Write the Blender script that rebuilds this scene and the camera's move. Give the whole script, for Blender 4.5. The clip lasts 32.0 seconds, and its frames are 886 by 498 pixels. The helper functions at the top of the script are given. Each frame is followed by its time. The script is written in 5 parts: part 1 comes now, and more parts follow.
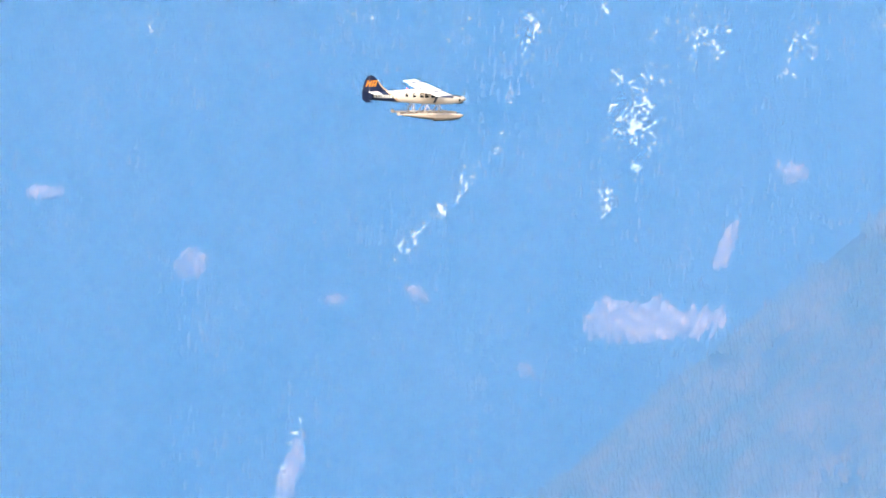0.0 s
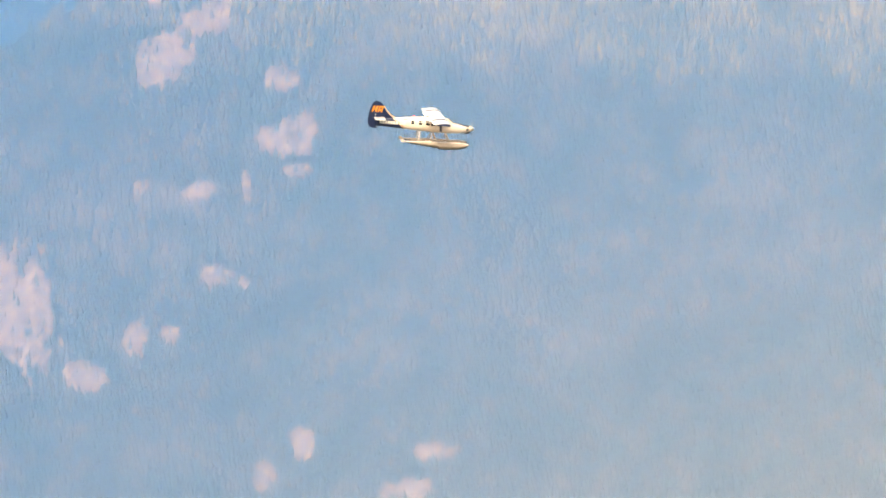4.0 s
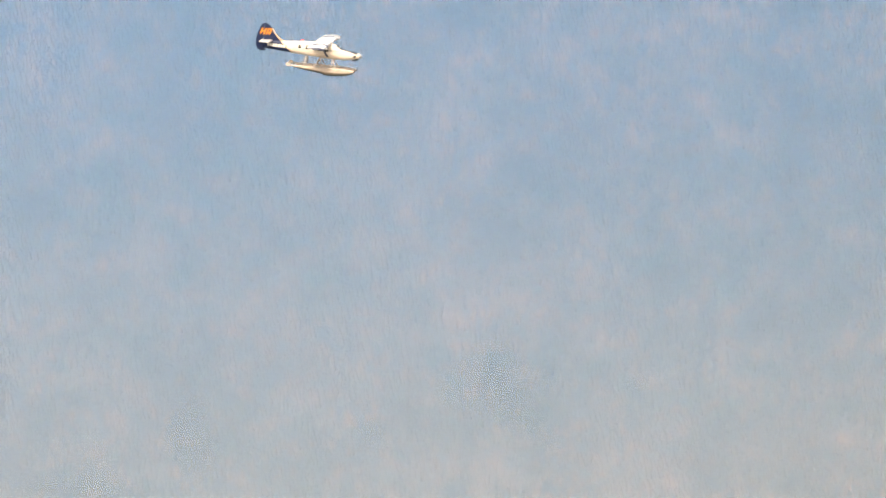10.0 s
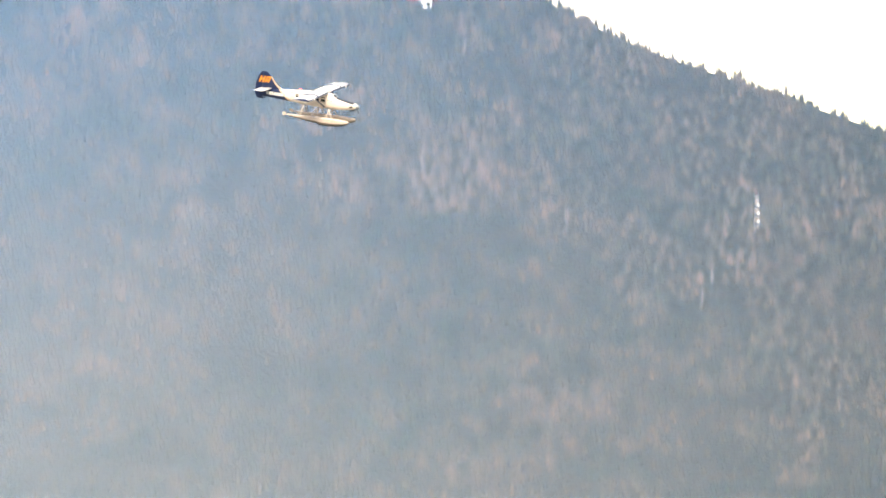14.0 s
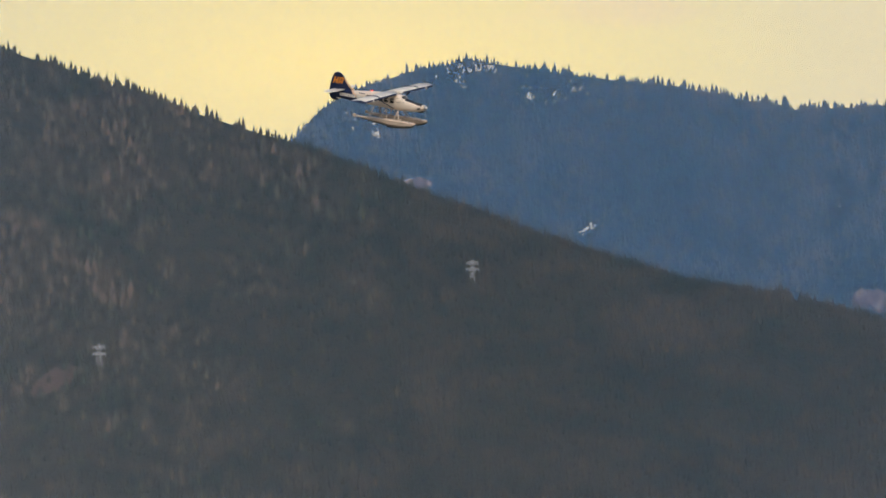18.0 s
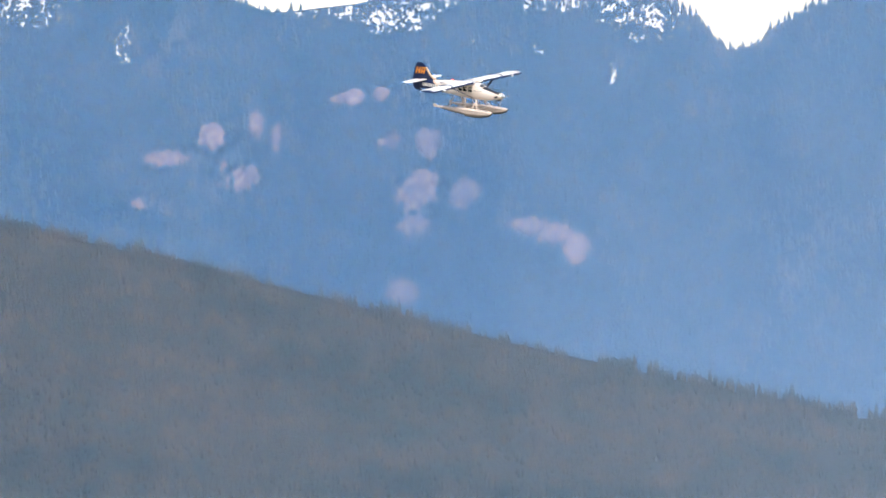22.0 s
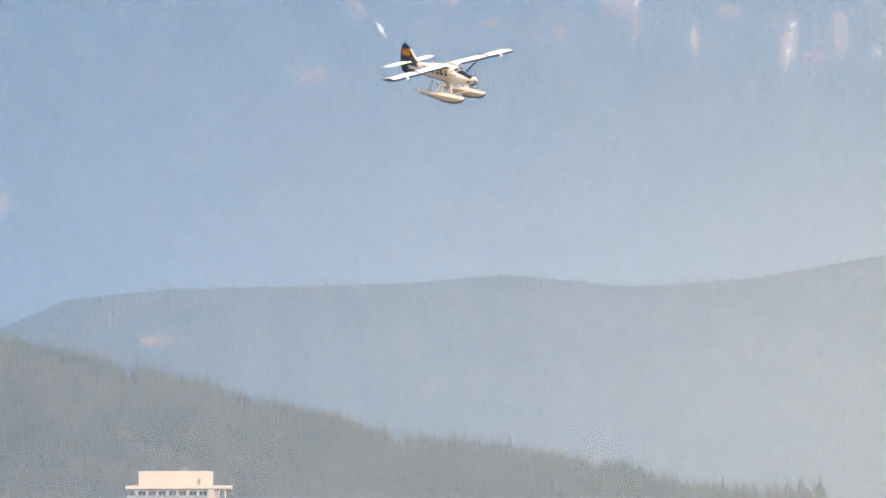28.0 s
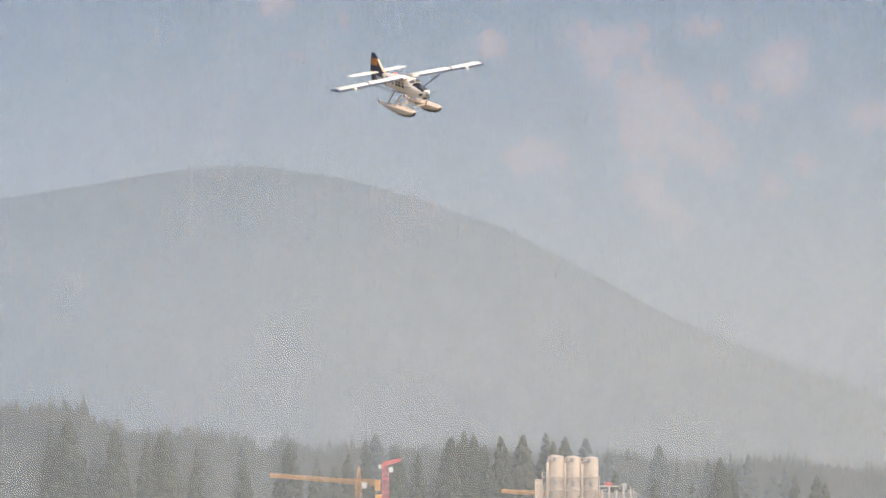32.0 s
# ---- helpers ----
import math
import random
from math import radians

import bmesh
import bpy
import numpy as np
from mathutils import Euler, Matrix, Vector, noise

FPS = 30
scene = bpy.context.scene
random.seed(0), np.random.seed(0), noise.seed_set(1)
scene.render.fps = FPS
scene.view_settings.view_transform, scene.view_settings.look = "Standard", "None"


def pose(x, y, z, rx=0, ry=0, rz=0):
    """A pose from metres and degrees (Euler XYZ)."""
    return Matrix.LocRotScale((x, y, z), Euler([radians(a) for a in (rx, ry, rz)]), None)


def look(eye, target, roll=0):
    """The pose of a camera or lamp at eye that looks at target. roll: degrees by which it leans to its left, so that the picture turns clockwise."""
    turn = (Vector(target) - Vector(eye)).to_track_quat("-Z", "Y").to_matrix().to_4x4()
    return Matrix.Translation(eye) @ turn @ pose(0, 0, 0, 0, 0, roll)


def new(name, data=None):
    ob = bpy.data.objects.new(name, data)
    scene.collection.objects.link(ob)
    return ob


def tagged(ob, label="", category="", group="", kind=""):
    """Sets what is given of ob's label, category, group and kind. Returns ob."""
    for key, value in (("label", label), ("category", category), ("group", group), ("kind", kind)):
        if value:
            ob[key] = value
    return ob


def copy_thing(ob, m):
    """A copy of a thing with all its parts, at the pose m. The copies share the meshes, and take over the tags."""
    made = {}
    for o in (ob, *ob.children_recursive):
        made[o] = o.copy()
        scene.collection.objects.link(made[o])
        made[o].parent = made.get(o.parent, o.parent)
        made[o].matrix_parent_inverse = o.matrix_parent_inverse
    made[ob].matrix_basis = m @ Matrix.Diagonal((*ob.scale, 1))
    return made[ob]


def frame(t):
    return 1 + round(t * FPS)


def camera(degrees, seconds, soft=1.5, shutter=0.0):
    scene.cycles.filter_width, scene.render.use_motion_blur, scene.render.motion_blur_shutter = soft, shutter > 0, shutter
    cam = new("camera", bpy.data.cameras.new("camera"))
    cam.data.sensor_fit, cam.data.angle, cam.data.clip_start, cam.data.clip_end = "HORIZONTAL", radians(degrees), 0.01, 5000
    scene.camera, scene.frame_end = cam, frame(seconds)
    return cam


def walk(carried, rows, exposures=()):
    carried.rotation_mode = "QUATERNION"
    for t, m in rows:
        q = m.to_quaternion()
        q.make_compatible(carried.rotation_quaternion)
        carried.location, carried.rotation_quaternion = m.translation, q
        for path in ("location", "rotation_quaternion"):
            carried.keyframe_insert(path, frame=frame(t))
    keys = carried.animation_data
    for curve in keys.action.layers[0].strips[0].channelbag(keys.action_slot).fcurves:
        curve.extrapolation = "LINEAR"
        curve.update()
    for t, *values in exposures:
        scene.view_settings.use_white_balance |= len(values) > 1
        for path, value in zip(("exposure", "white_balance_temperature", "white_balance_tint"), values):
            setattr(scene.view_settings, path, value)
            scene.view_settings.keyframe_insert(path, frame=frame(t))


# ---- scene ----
# ---------------------------------------------------------------- camera
EYE = 12.0          # height of the lookout over the water, metres
PX = math.tan(radians(3.5)) / 784


def cam_pose(yaw, pitch, roll):
    """A pan head: yaw to the right, pitch up, roll, in degrees."""
    return pose(0, 0, EYE, 90 + pitch, 0, -yaw) @ pose(0, 0, 0, 0, 0, roll)


cam = camera(7.0, 32.0, soft=1.6)
CAM_ROWS = [
    (0.0, -0.000, 7.590, -0.094), (0.5, 1.153, 7.733, -0.075), (1.0, 2.268, 7.862, 0.074), (1.5, 3.347, 7.956, 0.220), (2.0, 4.402, 7.958, 0.137), (2.5, 5.473, 7.818, 0.178),
    (3.0, 6.560, 7.686, 0.171), (3.5, 7.704, 7.650, 0.131), (4.0, 8.916, 7.660, 0.157), (4.5, 10.063, 7.643, 0.156), (6.5, 14.223, 7.404, 0.282), (7.0, 15.540, 7.292, 0.382),
    (7.5, 16.931, 7.217, 0.395), (8.0, 18.124, 7.082, 0.178), (8.5, 19.172, 6.860, 0.043), (9.0, 20.202, 6.581, -0.080), (9.5, 21.143, 6.412, -0.168), (10.0, 22.209, 6.322, -0.186),
    (10.5, 23.356, 6.187, -0.148), (11.0, 24.388, 6.008, -0.055), (11.5, 25.464, 5.908, 0.056), (12.0, 26.686, 5.967, 0.078), (12.5, 27.733, 6.011, 0.026), (13.0, 28.652, 6.007, -0.007),
    (13.5, 29.618, 5.975, -0.063), (15.5, 33.271, 5.495, 0.044), (16.0, 34.613, 5.403, -0.026), (16.5, 35.713, 5.346, -0.060), (17.0, 36.537, 5.224, 0.004), (17.5, 37.298, 5.079, 0.033),
    (18.0, 38.197, 4.973, -0.037), (18.5, 39.188, 4.911, -0.002), (19.0, 40.148, 4.842, -0.050), (19.5, 41.157, 4.751, -0.104), (20.0, 42.159, 4.701, -0.107), (20.5, 43.099, 4.536, -0.100),
    (21.0, 43.886, 4.273, -0.173), (21.5, 44.662, 4.052, -0.219), (22.0, 45.554, 4.082, -0.063), (22.5, 46.480, 4.324, 0.078), (23.0, 47.379, 4.425, 0.113), (23.5, 48.363, 4.263, 0.147),
    (24.0, 49.424, 4.062, 0.100), (24.5, 50.475, 3.908, -0.042), (25.0, 51.468, 3.781, -0.062), (25.5, 52.397, 3.645, -0.154), (26.0, 53.135, 3.602, -0.106), (26.5, 53.767, 3.531, -0.185),
    (28.5, 57.293, 2.846, -0.145), (29.0, 57.927, 2.926, -0.145), (29.5, 58.632, 3.004, -0.120), (30.0, 59.456, 2.997, -0.090), (30.5, 60.295, 2.774, 0.016), (31.0, 61.114, 2.447, 0.080),
    (31.5, 61.787, 2.302, 0.079), (32.0, 62.293, 2.274, 0.081)]
EXPOSURES = [(0.0, 1.06, 6200, 9), (1.0, 1.05, 6500, 8), (2.0, 1.0, 6850, 9), (3.2, 0.98, 7300, 9), (4.5, 0.9, 7750, 10), (7.0, 0.9, 7600, 10), (9.0, 0.92, 7300, 10), (11.0, 0.96, 7050, 9), (12.3, 1.06, 6800, 8), (13.5, 1.12, 6650, 8),
             (15.4, 0.05, 6600, 10), (16.0, -0.2, 6450, 9), (16.5, -0.5, 6450, 10), (17.0, -0.78, 6450, 10), (18.0, -0.72, 6400, 10), (19.0, -0.5, 6200, 10), (20.0, -0.35, 5950, 10), (20.5, -0.4, 5850, 10),
             (21.0, -0.2, 5600, 10), (22.0, 0.6, 5800, 10), (22.7, 0.28, 6150, 10), (23.3, 0.2, 6150, 10), (24.0, -0.3, 5750, 10), (24.5, 0.3, 5850, 10), (25.0, 0.76, 6100, 8),
             (26.0, 0.92, 6250, 7), (28.5, 0.72, 6750, 10), (32.0, 0.54, 6700, 11)]
walk(cam, [(t, cam_pose(y, p, r)) for t, y, p, r in CAM_ROWS], EXPOSURES)

# ---------------------------------------------------------------- world and sun
SUN_AZ, SUN_EL = 207.0, 42.0      # compass degrees from +y to the right
world = bpy.data.worlds.new("sky")
scene.world = world
world.use_nodes = True
wn = world.node_tree.nodes
sky = wn.new("ShaderNodeTexSky")
sky.sky_type, sky.sun_disc = "NISHITA", False
sky.sun_elevation, sky.sun_rotation = radians(SUN_EL), radians(SUN_AZ)
sky.dust_density, sky.air_density = 3.0, 1.2
wn["Background"].inputs["Strength"].default_value = 0.15
world.node_tree.links.new(sky.outputs[0], wn["Background"].inputs["Color"])
sun_data = bpy.data.lights.new("sun", "SUN")
sun_data.energy, sun_data.angle, sun_data.color = 2.2, radians(12.0), (1.0, 0.90, 0.75)
sun = new("sun", sun_data)
sd = Vector((math.sin(radians(SUN_AZ)) * math.cos(radians(SUN_EL)), math.cos(radians(SUN_AZ)) * math.cos(radians(SUN_EL)), math.sin(radians(SUN_EL))))
sun.matrix_world = look(sd * 100, (0, 0, 0))


# ---------------------------------------------------------------- materials
class Nodes:
    """A small hand for building node trees."""

    def __init__(self, name):
        self.mat = bpy.data.materials.new(name)
        self.mat.use_nodes = True
        self.tree = self.mat.node_tree
        self.bsdf = self.tree.nodes["Principled BSDF"]
        self.out = self.tree.nodes["Material Output"]

    def add(self, kind, operation=None, use_clamp=False, data_type=None, interpolation_type=None):
        n = self.tree.nodes.new("ShaderNode" + kind)
        if operation:
            n.operation = operation
        if use_clamp:
            n.use_clamp = True
        if data_type:
            n.data_type = data_type
        if interpolation_type:
            n.interpolation_type = interpolation_type
        return n

    def link(self, a, b):
        self.tree.links.new(a, b)

    def math(self, op, a, b=0.0, clamp=False):
        n = self.add("Math", operation=op, use_clamp=clamp)
        for i, v in enumerate((a, b)):
            if isinstance(v, (int, float)):
                n.inputs[i].default_value = v
            else:
                self.link(v, n.inputs[i])
        return n.outputs[0]

    def mix(self, f, a, b, blend="MIX"):
        n = self.add("Mix", data_type="RGBA")
        n.blend_type = blend
        for s, v in ((0, f), (6, a), (7, b)):
            if isinstance(v, (int, float)):
                n.inputs[s].default_value = v
            elif isinstance(v, tuple):
                n.inputs[s].default_value = (*v, 1)
            else:
                self.link(v, n.inputs[s])
        return n.outputs[2]

    def noise(self, scale, detail=4.0, vector=None, rough=0.55):
        n = self.add("TexNoise")
        n.inputs["Scale"].default_value, n.inputs["Detail"].default_value, n.inputs["Roughness"].default_value = scale, detail, rough
        if vector is None:
            vector = self.add("TexCoord").outputs["Object"]
        self.link(vector, n.inputs["Vector"])
        return n.outputs[0]

    def ramp(self, f, stops):
        n = self.add("ValToRGB")
        e = n.color_ramp.elements
        while len(e) < len(stops):
            e.new(0.5)
        for el, (p, c) in zip(e, stops):
            el.position, el.color = p, ((c, c, c, 1) if isinstance(c, (int, float)) else (*c, 1))
        self.link(f, n.inputs[0])
        return n.outputs[0]

    def bump(self, height, strength, distance):
        n = self.add("Bump")
        n.inputs["Strength"].default_value, n.inputs["Distance"].default_value = strength, distance
        self.link(height, n.inputs["Height"])
        self.link(n.outputs[0], self.bsdf.inputs["Normal"])

    def set(self, color=None, rough=None, metal=None, **more):
        for key, v in (("Base Color", color), ("Roughness", rough), ("Metallic", metal), *more.items()):
            if v is None:
                continue
            if isinstance(v, (int, float)):
                self.bsdf.inputs[key].default_value = v
            elif isinstance(v, tuple):
                self.bsdf.inputs[key].default_value = (*v, 1)
            else:
                self.link(v, self.bsdf.inputs[key])
        return self.mat


def painted(name, color, rough=0.4, metal=0.0, wear=0.12, scale=3.0):
    """Paint or metal with faint dirt at two scales."""
    m = Nodes(name)
    dark = tuple(c * (1 - wear * 2.2) for c in color)
    f = m.math("MULTIPLY", m.noise(scale, 6), m.noise(scale * 7, 3))
    col = m.mix(m.math("MULTIPLY", f, 1.6, True), tuple(min(1, c * 1.03) for c in color), dark)
    r = m.math("ADD", m.math("MULTIPLY", m.noise(scale * 3), 0.2), rough - 0.1)
    return m.set(col, r, metal)


WHITE = painted("white_paint", (0.86, 0.81, 0.74), 0.35)
WIND_GLASS = painted("windshield_glass", (0.10, 0.105, 0.11), 0.1)
BLADE = painted("blade_paint", (0.22, 0.22, 0.23), 0.4)
NAVY = painted("navy_paint", (0.009, 0.02, 0.07), 0.3)
ORANGE = painted("orange_paint", (0.85, 0.30, 0.03), 0.35)
PEACH = painted("peach_paint", (0.75, 0.50, 0.32), 0.4)
TAN = painted("float_paint", (0.78, 0.62, 0.50), 0.45, wear=0.16)
BLACK = painted("black_rubber", (0.015, 0.015, 0.016), 0.6)
STEEL = painted("brushed_steel", (0.55, 0.55, 0.56), 0.35, 0.8)
GLASS_DARK = painted("cabin_glass", (0.012, 0.016, 0.02), 0.08)
CONCRETE = painted("cream_concrete", (0.74, 0.57, 0.44), 0.85, wear=0.15, scale=0.4)
SILO_WHITE = painted("silo_paint", (0.80, 0.64, 0.51), 0.5, wear=0.2, scale=0.6)
GALV = painted("galvanised_steel", (0.32, 0.31, 0.30), 0.5, 0.4, scale=1.0)
FRAME_STEEL = painted("pale_frame_steel", (0.58, 0.48, 0.41), 0.6, scale=1.0)
CRANE_YELLOW = painted("crane_yellow", (0.75, 0.33, 0.06), 0.5)
CRANE_RED = painted("crane_red", (0.60, 0.09, 0.09), 0.5)
MAST_RED = painted("mast_red", (0.55, 0.09, 0.08), 0.5)
MAST_WHITE = painted("mast_white", (0.75, 0.72, 0.68), 0.5)
BARK = painted("bark", (0.10, 0.075, 0.055), 0.95, scale=2.0)
SNAG = painted("bleached_wood", (0.27, 0.215, 0.175), 0.9, scale=1.0)


def fuselage_paint():
    """White body, navy tail behind a slanted line with a peach edge, black glare panel on the nose."""
    m = Nodes("fuselage_paint")
    sep = m.add("SeparateXYZ")
    m.link(m.add("TexCoord").outputs["Object"], sep.inputs[0])
    x, y, z = sep.outputs
    line = m.math("ADD", m.math("ADD", x, 3.95), m.math("MULTIPLY", m.math("ADD", z, 0.62), 1.15))
    navy = m.math("LESS_THAN", line, 0.0)
    peach = m.math("LESS_THAN", line, 0.32)
    top = m.math("GREATER_THAN", z, m.math("SUBTRACT", 0.92, m.math("MULTIPLY", x, 0.21)))
    glare = m.math("MULTIPLY", m.math("MULTIPLY", m.math("GREATER_THAN", x, 1.62), m.math("LESS_THAN", x, 3.75)), top)
    grime = m.math("MULTIPLY", m.math("MULTIPLY", m.noise(2.5, 6), m.noise(18, 3)), 1.3, True)
    col = m.mix(grime, (0.88, 0.76, 0.65), (0.72, 0.58, 0.46))
    col = m.mix(peach, col, (0.75, 0.50, 0.32))
    col = m.mix(navy, col, (0.009, 0.02, 0.07))
    col = m.mix(glare, col, (0.015, 0.015, 0.017))
    return m.set(col, 0.32)


def lamp_glow(name, color, strength):
    m = Nodes(name)
    return m.set((0.3, 0.02, 0.02), 0.3, **{"Emission Color": color, "Emission Strength": strength})


def foliage(name, low, high, yellow, deep, grain=0.045, broad=0.009):
    """Conifer needles: each tree its own tone, stands drift from deep green to straw at two scales."""
    m = Nodes(name)
    isl = m.add("NewGeometry")
    mp = m.add("Mapping")
    mp.inputs["Rotation"].default_value = (0.0, 0.45, 0.0)
    mp.inputs["Scale"].default_value = (1.0, 1.0, 0.7)
    m.link(isl.outputs["Position"], mp.inputs["Vector"])
    stand = m.ramp(m.noise(broad, 5, mp.outputs[0], 0.6), [(0.40, 0.0), (0.62, 1.0)])
    group = m.ramp(m.noise(grain, 5, mp.outputs[0], 0.65), [(0.42, 0.0), (0.62, 1.0)])
    old = m.ramp(m.noise(broad * 1.9, 4, isl.outputs["Position"], 0.6), [(0.44, 0.0), (0.64, 1.0)])
    one = m.mix(isl.outputs["Random Per Island"], low, high)
    one = m.mix(m.math("MULTIPLY", old, 0.55), one, deep)
    rand2 = m.math("FRACT", m.math("MULTIPLY", isl.outputs["Random Per Island"], 17.31))
    straw = m.math("MULTIPLY", m.math("ADD", m.math("MULTIPLY", stand, 0.4), m.math("MULTIPLY", group, 0.6)), m.math("ADD", m.math("MULTIPLY", rand2, 0.4), 0.55))
    col = m.mix(straw, one, yellow)
    return m.set(col, 0.9, **{"Specular IOR Level": 0.1})


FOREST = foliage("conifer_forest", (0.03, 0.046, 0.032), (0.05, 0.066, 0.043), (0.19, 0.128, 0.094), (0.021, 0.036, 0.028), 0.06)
FAR_FOREST = foliage("far_conifer_forest", (0.02, 0.034, 0.025), (0.055, 0.075, 0.048), (0.185, 0.14, 0.105), (0.012, 0.02, 0.02), 0.045, 0.012)
# darker copy of FOREST: the flank's shade is put into the needle colours
SHADED_FOREST = foliage("shaded_conifer_forest", (0.021, 0.032, 0.024), (0.034, 0.046, 0.033), (0.10, 0.076, 0.054), (0.014, 0.023, 0.018), 0.06)
# sunlight on the hill's upper trees, put into a straw base colour
SUNLIT_FOREST = foliage("sunlit_conifers", (0.13, 0.10, 0.055), (0.20, 0.15, 0.08), (0.34, 0.235, 0.12), (0.09, 0.08, 0.045))
NEEDLES = foliage("near_needles", (0.015, 0.024, 0.015), (0.04, 0.052, 0.03), (0.06, 0.055, 0.035), (0.012, 0.018, 0.012))


def earth(name, a, b, c):
    m = Nodes(name)
    pos = m.add("NewGeometry").outputs["Position"]
    col = m.mix(m.ramp(m.noise(0.012, 6, pos), [(0.35, 0.0), (0.65, 1.0)]), a, b)
    col = m.mix(m.ramp(m.noise(0.09, 5, pos), [(0.45, 0.0), (0.75, 1.0)]), col, c)
    m.bump(m.noise(0.2, 6, pos), 0.8, 3.0)
    return m.set(col, 0.95, **{"Specular IOR Level": 0.1})


SOIL = earth("forest_floor", (0.025, 0.032, 0.022), (0.04, 0.042, 0.028), (0.06, 0.05, 0.036))
LAND = earth("lowland", (0.14, 0.15, 0.13), (0.20, 0.20, 0.18), (0.26, 0.24, 0.21))


def rock_material():
    m = Nodes("pale_granite")
    g = m.add("NewGeometry")
    mp = m.add("Mapping")
    mp.inputs["Scale"].default_value = (1.0, 1.0, 0.35)
    m.link(g.outputs["Position"], mp.inputs["Vector"])
    col = m.mix(m.ramp(m.noise(0.06, 7, mp.outputs[0]), [(0.3, 0.0), (0.7, 1.0)]), (0.24, 0.13, 0.085), (0.085, 0.053, 0.041))
    col = m.mix(m.ramp(m.noise(0.25, 5, mp.outputs[0]), [(0.47, 0.0), (0.66, 1.0)]), col, (0.42, 0.245, 0.155))
    m.bump(m.noise(0.3, 8, mp.outputs[0]), 0.5, 0.6)
    return m.set(col, 0.9)


ROCK = rock_material()
SCRUB = earth("brown_scrub", (0.085, 0.06, 0.045), (0.11, 0.075, 0.055), (0.06, 0.05, 0.038))


def snow_material():
    m = Nodes("old_snow")
    pos = m.add("NewGeometry").outputs["Position"]
    col = m.mix(m.noise(0.2, 5, pos), (0.97, 0.84, 0.64), (0.78, 0.62, 0.45))
    return m.set(col, 0.7)


SNOW = snow_material()


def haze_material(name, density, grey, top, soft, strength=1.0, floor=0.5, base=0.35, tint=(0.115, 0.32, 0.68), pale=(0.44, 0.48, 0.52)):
    """Haze painted on a see-through sheet, coloured tint to pale. density and grey: stops along the bearing; it thins
    out with height between soft and top degrees of elevation."""
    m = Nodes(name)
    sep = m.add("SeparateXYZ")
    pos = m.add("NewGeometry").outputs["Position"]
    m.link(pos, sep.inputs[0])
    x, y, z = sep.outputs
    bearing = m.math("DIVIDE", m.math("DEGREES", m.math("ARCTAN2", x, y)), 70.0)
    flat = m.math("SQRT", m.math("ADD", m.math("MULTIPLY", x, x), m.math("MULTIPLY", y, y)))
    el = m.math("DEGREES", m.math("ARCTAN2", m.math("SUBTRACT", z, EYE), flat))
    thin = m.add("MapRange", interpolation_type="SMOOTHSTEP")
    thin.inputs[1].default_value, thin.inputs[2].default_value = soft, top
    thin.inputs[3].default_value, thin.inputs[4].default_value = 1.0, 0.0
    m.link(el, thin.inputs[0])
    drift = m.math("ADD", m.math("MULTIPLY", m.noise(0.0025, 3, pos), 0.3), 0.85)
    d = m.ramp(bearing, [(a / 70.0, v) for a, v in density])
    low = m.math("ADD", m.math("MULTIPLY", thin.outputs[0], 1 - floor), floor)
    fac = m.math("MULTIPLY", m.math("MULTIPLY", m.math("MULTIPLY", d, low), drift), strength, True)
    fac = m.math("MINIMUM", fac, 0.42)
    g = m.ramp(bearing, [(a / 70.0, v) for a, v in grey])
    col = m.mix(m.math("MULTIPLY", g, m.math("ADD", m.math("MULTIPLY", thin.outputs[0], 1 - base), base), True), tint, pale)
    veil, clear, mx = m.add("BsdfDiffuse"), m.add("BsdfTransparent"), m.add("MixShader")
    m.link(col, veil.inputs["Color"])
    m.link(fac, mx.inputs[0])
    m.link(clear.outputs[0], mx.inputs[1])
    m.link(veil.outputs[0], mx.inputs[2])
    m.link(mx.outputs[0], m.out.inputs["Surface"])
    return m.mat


def glow_sky():
    """Evening sky behind the mountains: straw yellow with rosy cloud, brighter where the sun stands behind it."""
    m = Nodes("evening_sky")
    pos = m.add("NewGeometry").outputs["Position"]
    mp = m.add("Mapping")
    mp.inputs["Scale"].default_value = (1.0, 1.0, 3.2)
    m.link(pos, mp.inputs["Vector"])
    cloud = m.ramp(m.noise(0.0035, 4, mp.outputs[0]), [(0.50, 0.0), (0.68, 1.0)])
    far = m.add("VectorMath", operation="DISTANCE")
    m.link(mp.outputs[0], far.inputs[0])
    c = bearing(37.4, 6.45, 4930)
    far.inputs[1].default_value = (c.x, c.y, c.z * 3.2)
    straw = m.mix(m.ramp(m.math("DIVIDE", far.outputs["Value"], 1300.0), [(0.15, 0.0), (0.5, 1.0)]), (1.0, 0.82, 0.36), (1.0, 0.775, 0.46))
    col = m.mix(cloud, straw, (0.98, 0.70, 0.47))
    dusk = m.ramp(m.math("DIVIDE", far.outputs["Value"], 1300.0), [(0.0, 1.0), (0.32, 1.0), (0.66, 0.70), (1.0, 0.62)])
    col = m.mix(1.0, col, dusk, "MULTIPLY")
    glow = m.ramp(m.math("DIVIDE", far.outputs["Value"], 330.0), [(0.0, 1.0), (0.35, 0.6), (1.0, 0.0)])
    col = m.mix(glow, col, (1.35, 1.0, 0.30))
    em = m.add("Emission")
    em.inputs["Strength"].default_value = 1.95
    m.link(col, em.inputs["Color"])
    m.link(em.outputs[0], m.out.inputs["Surface"])
    return m.mat


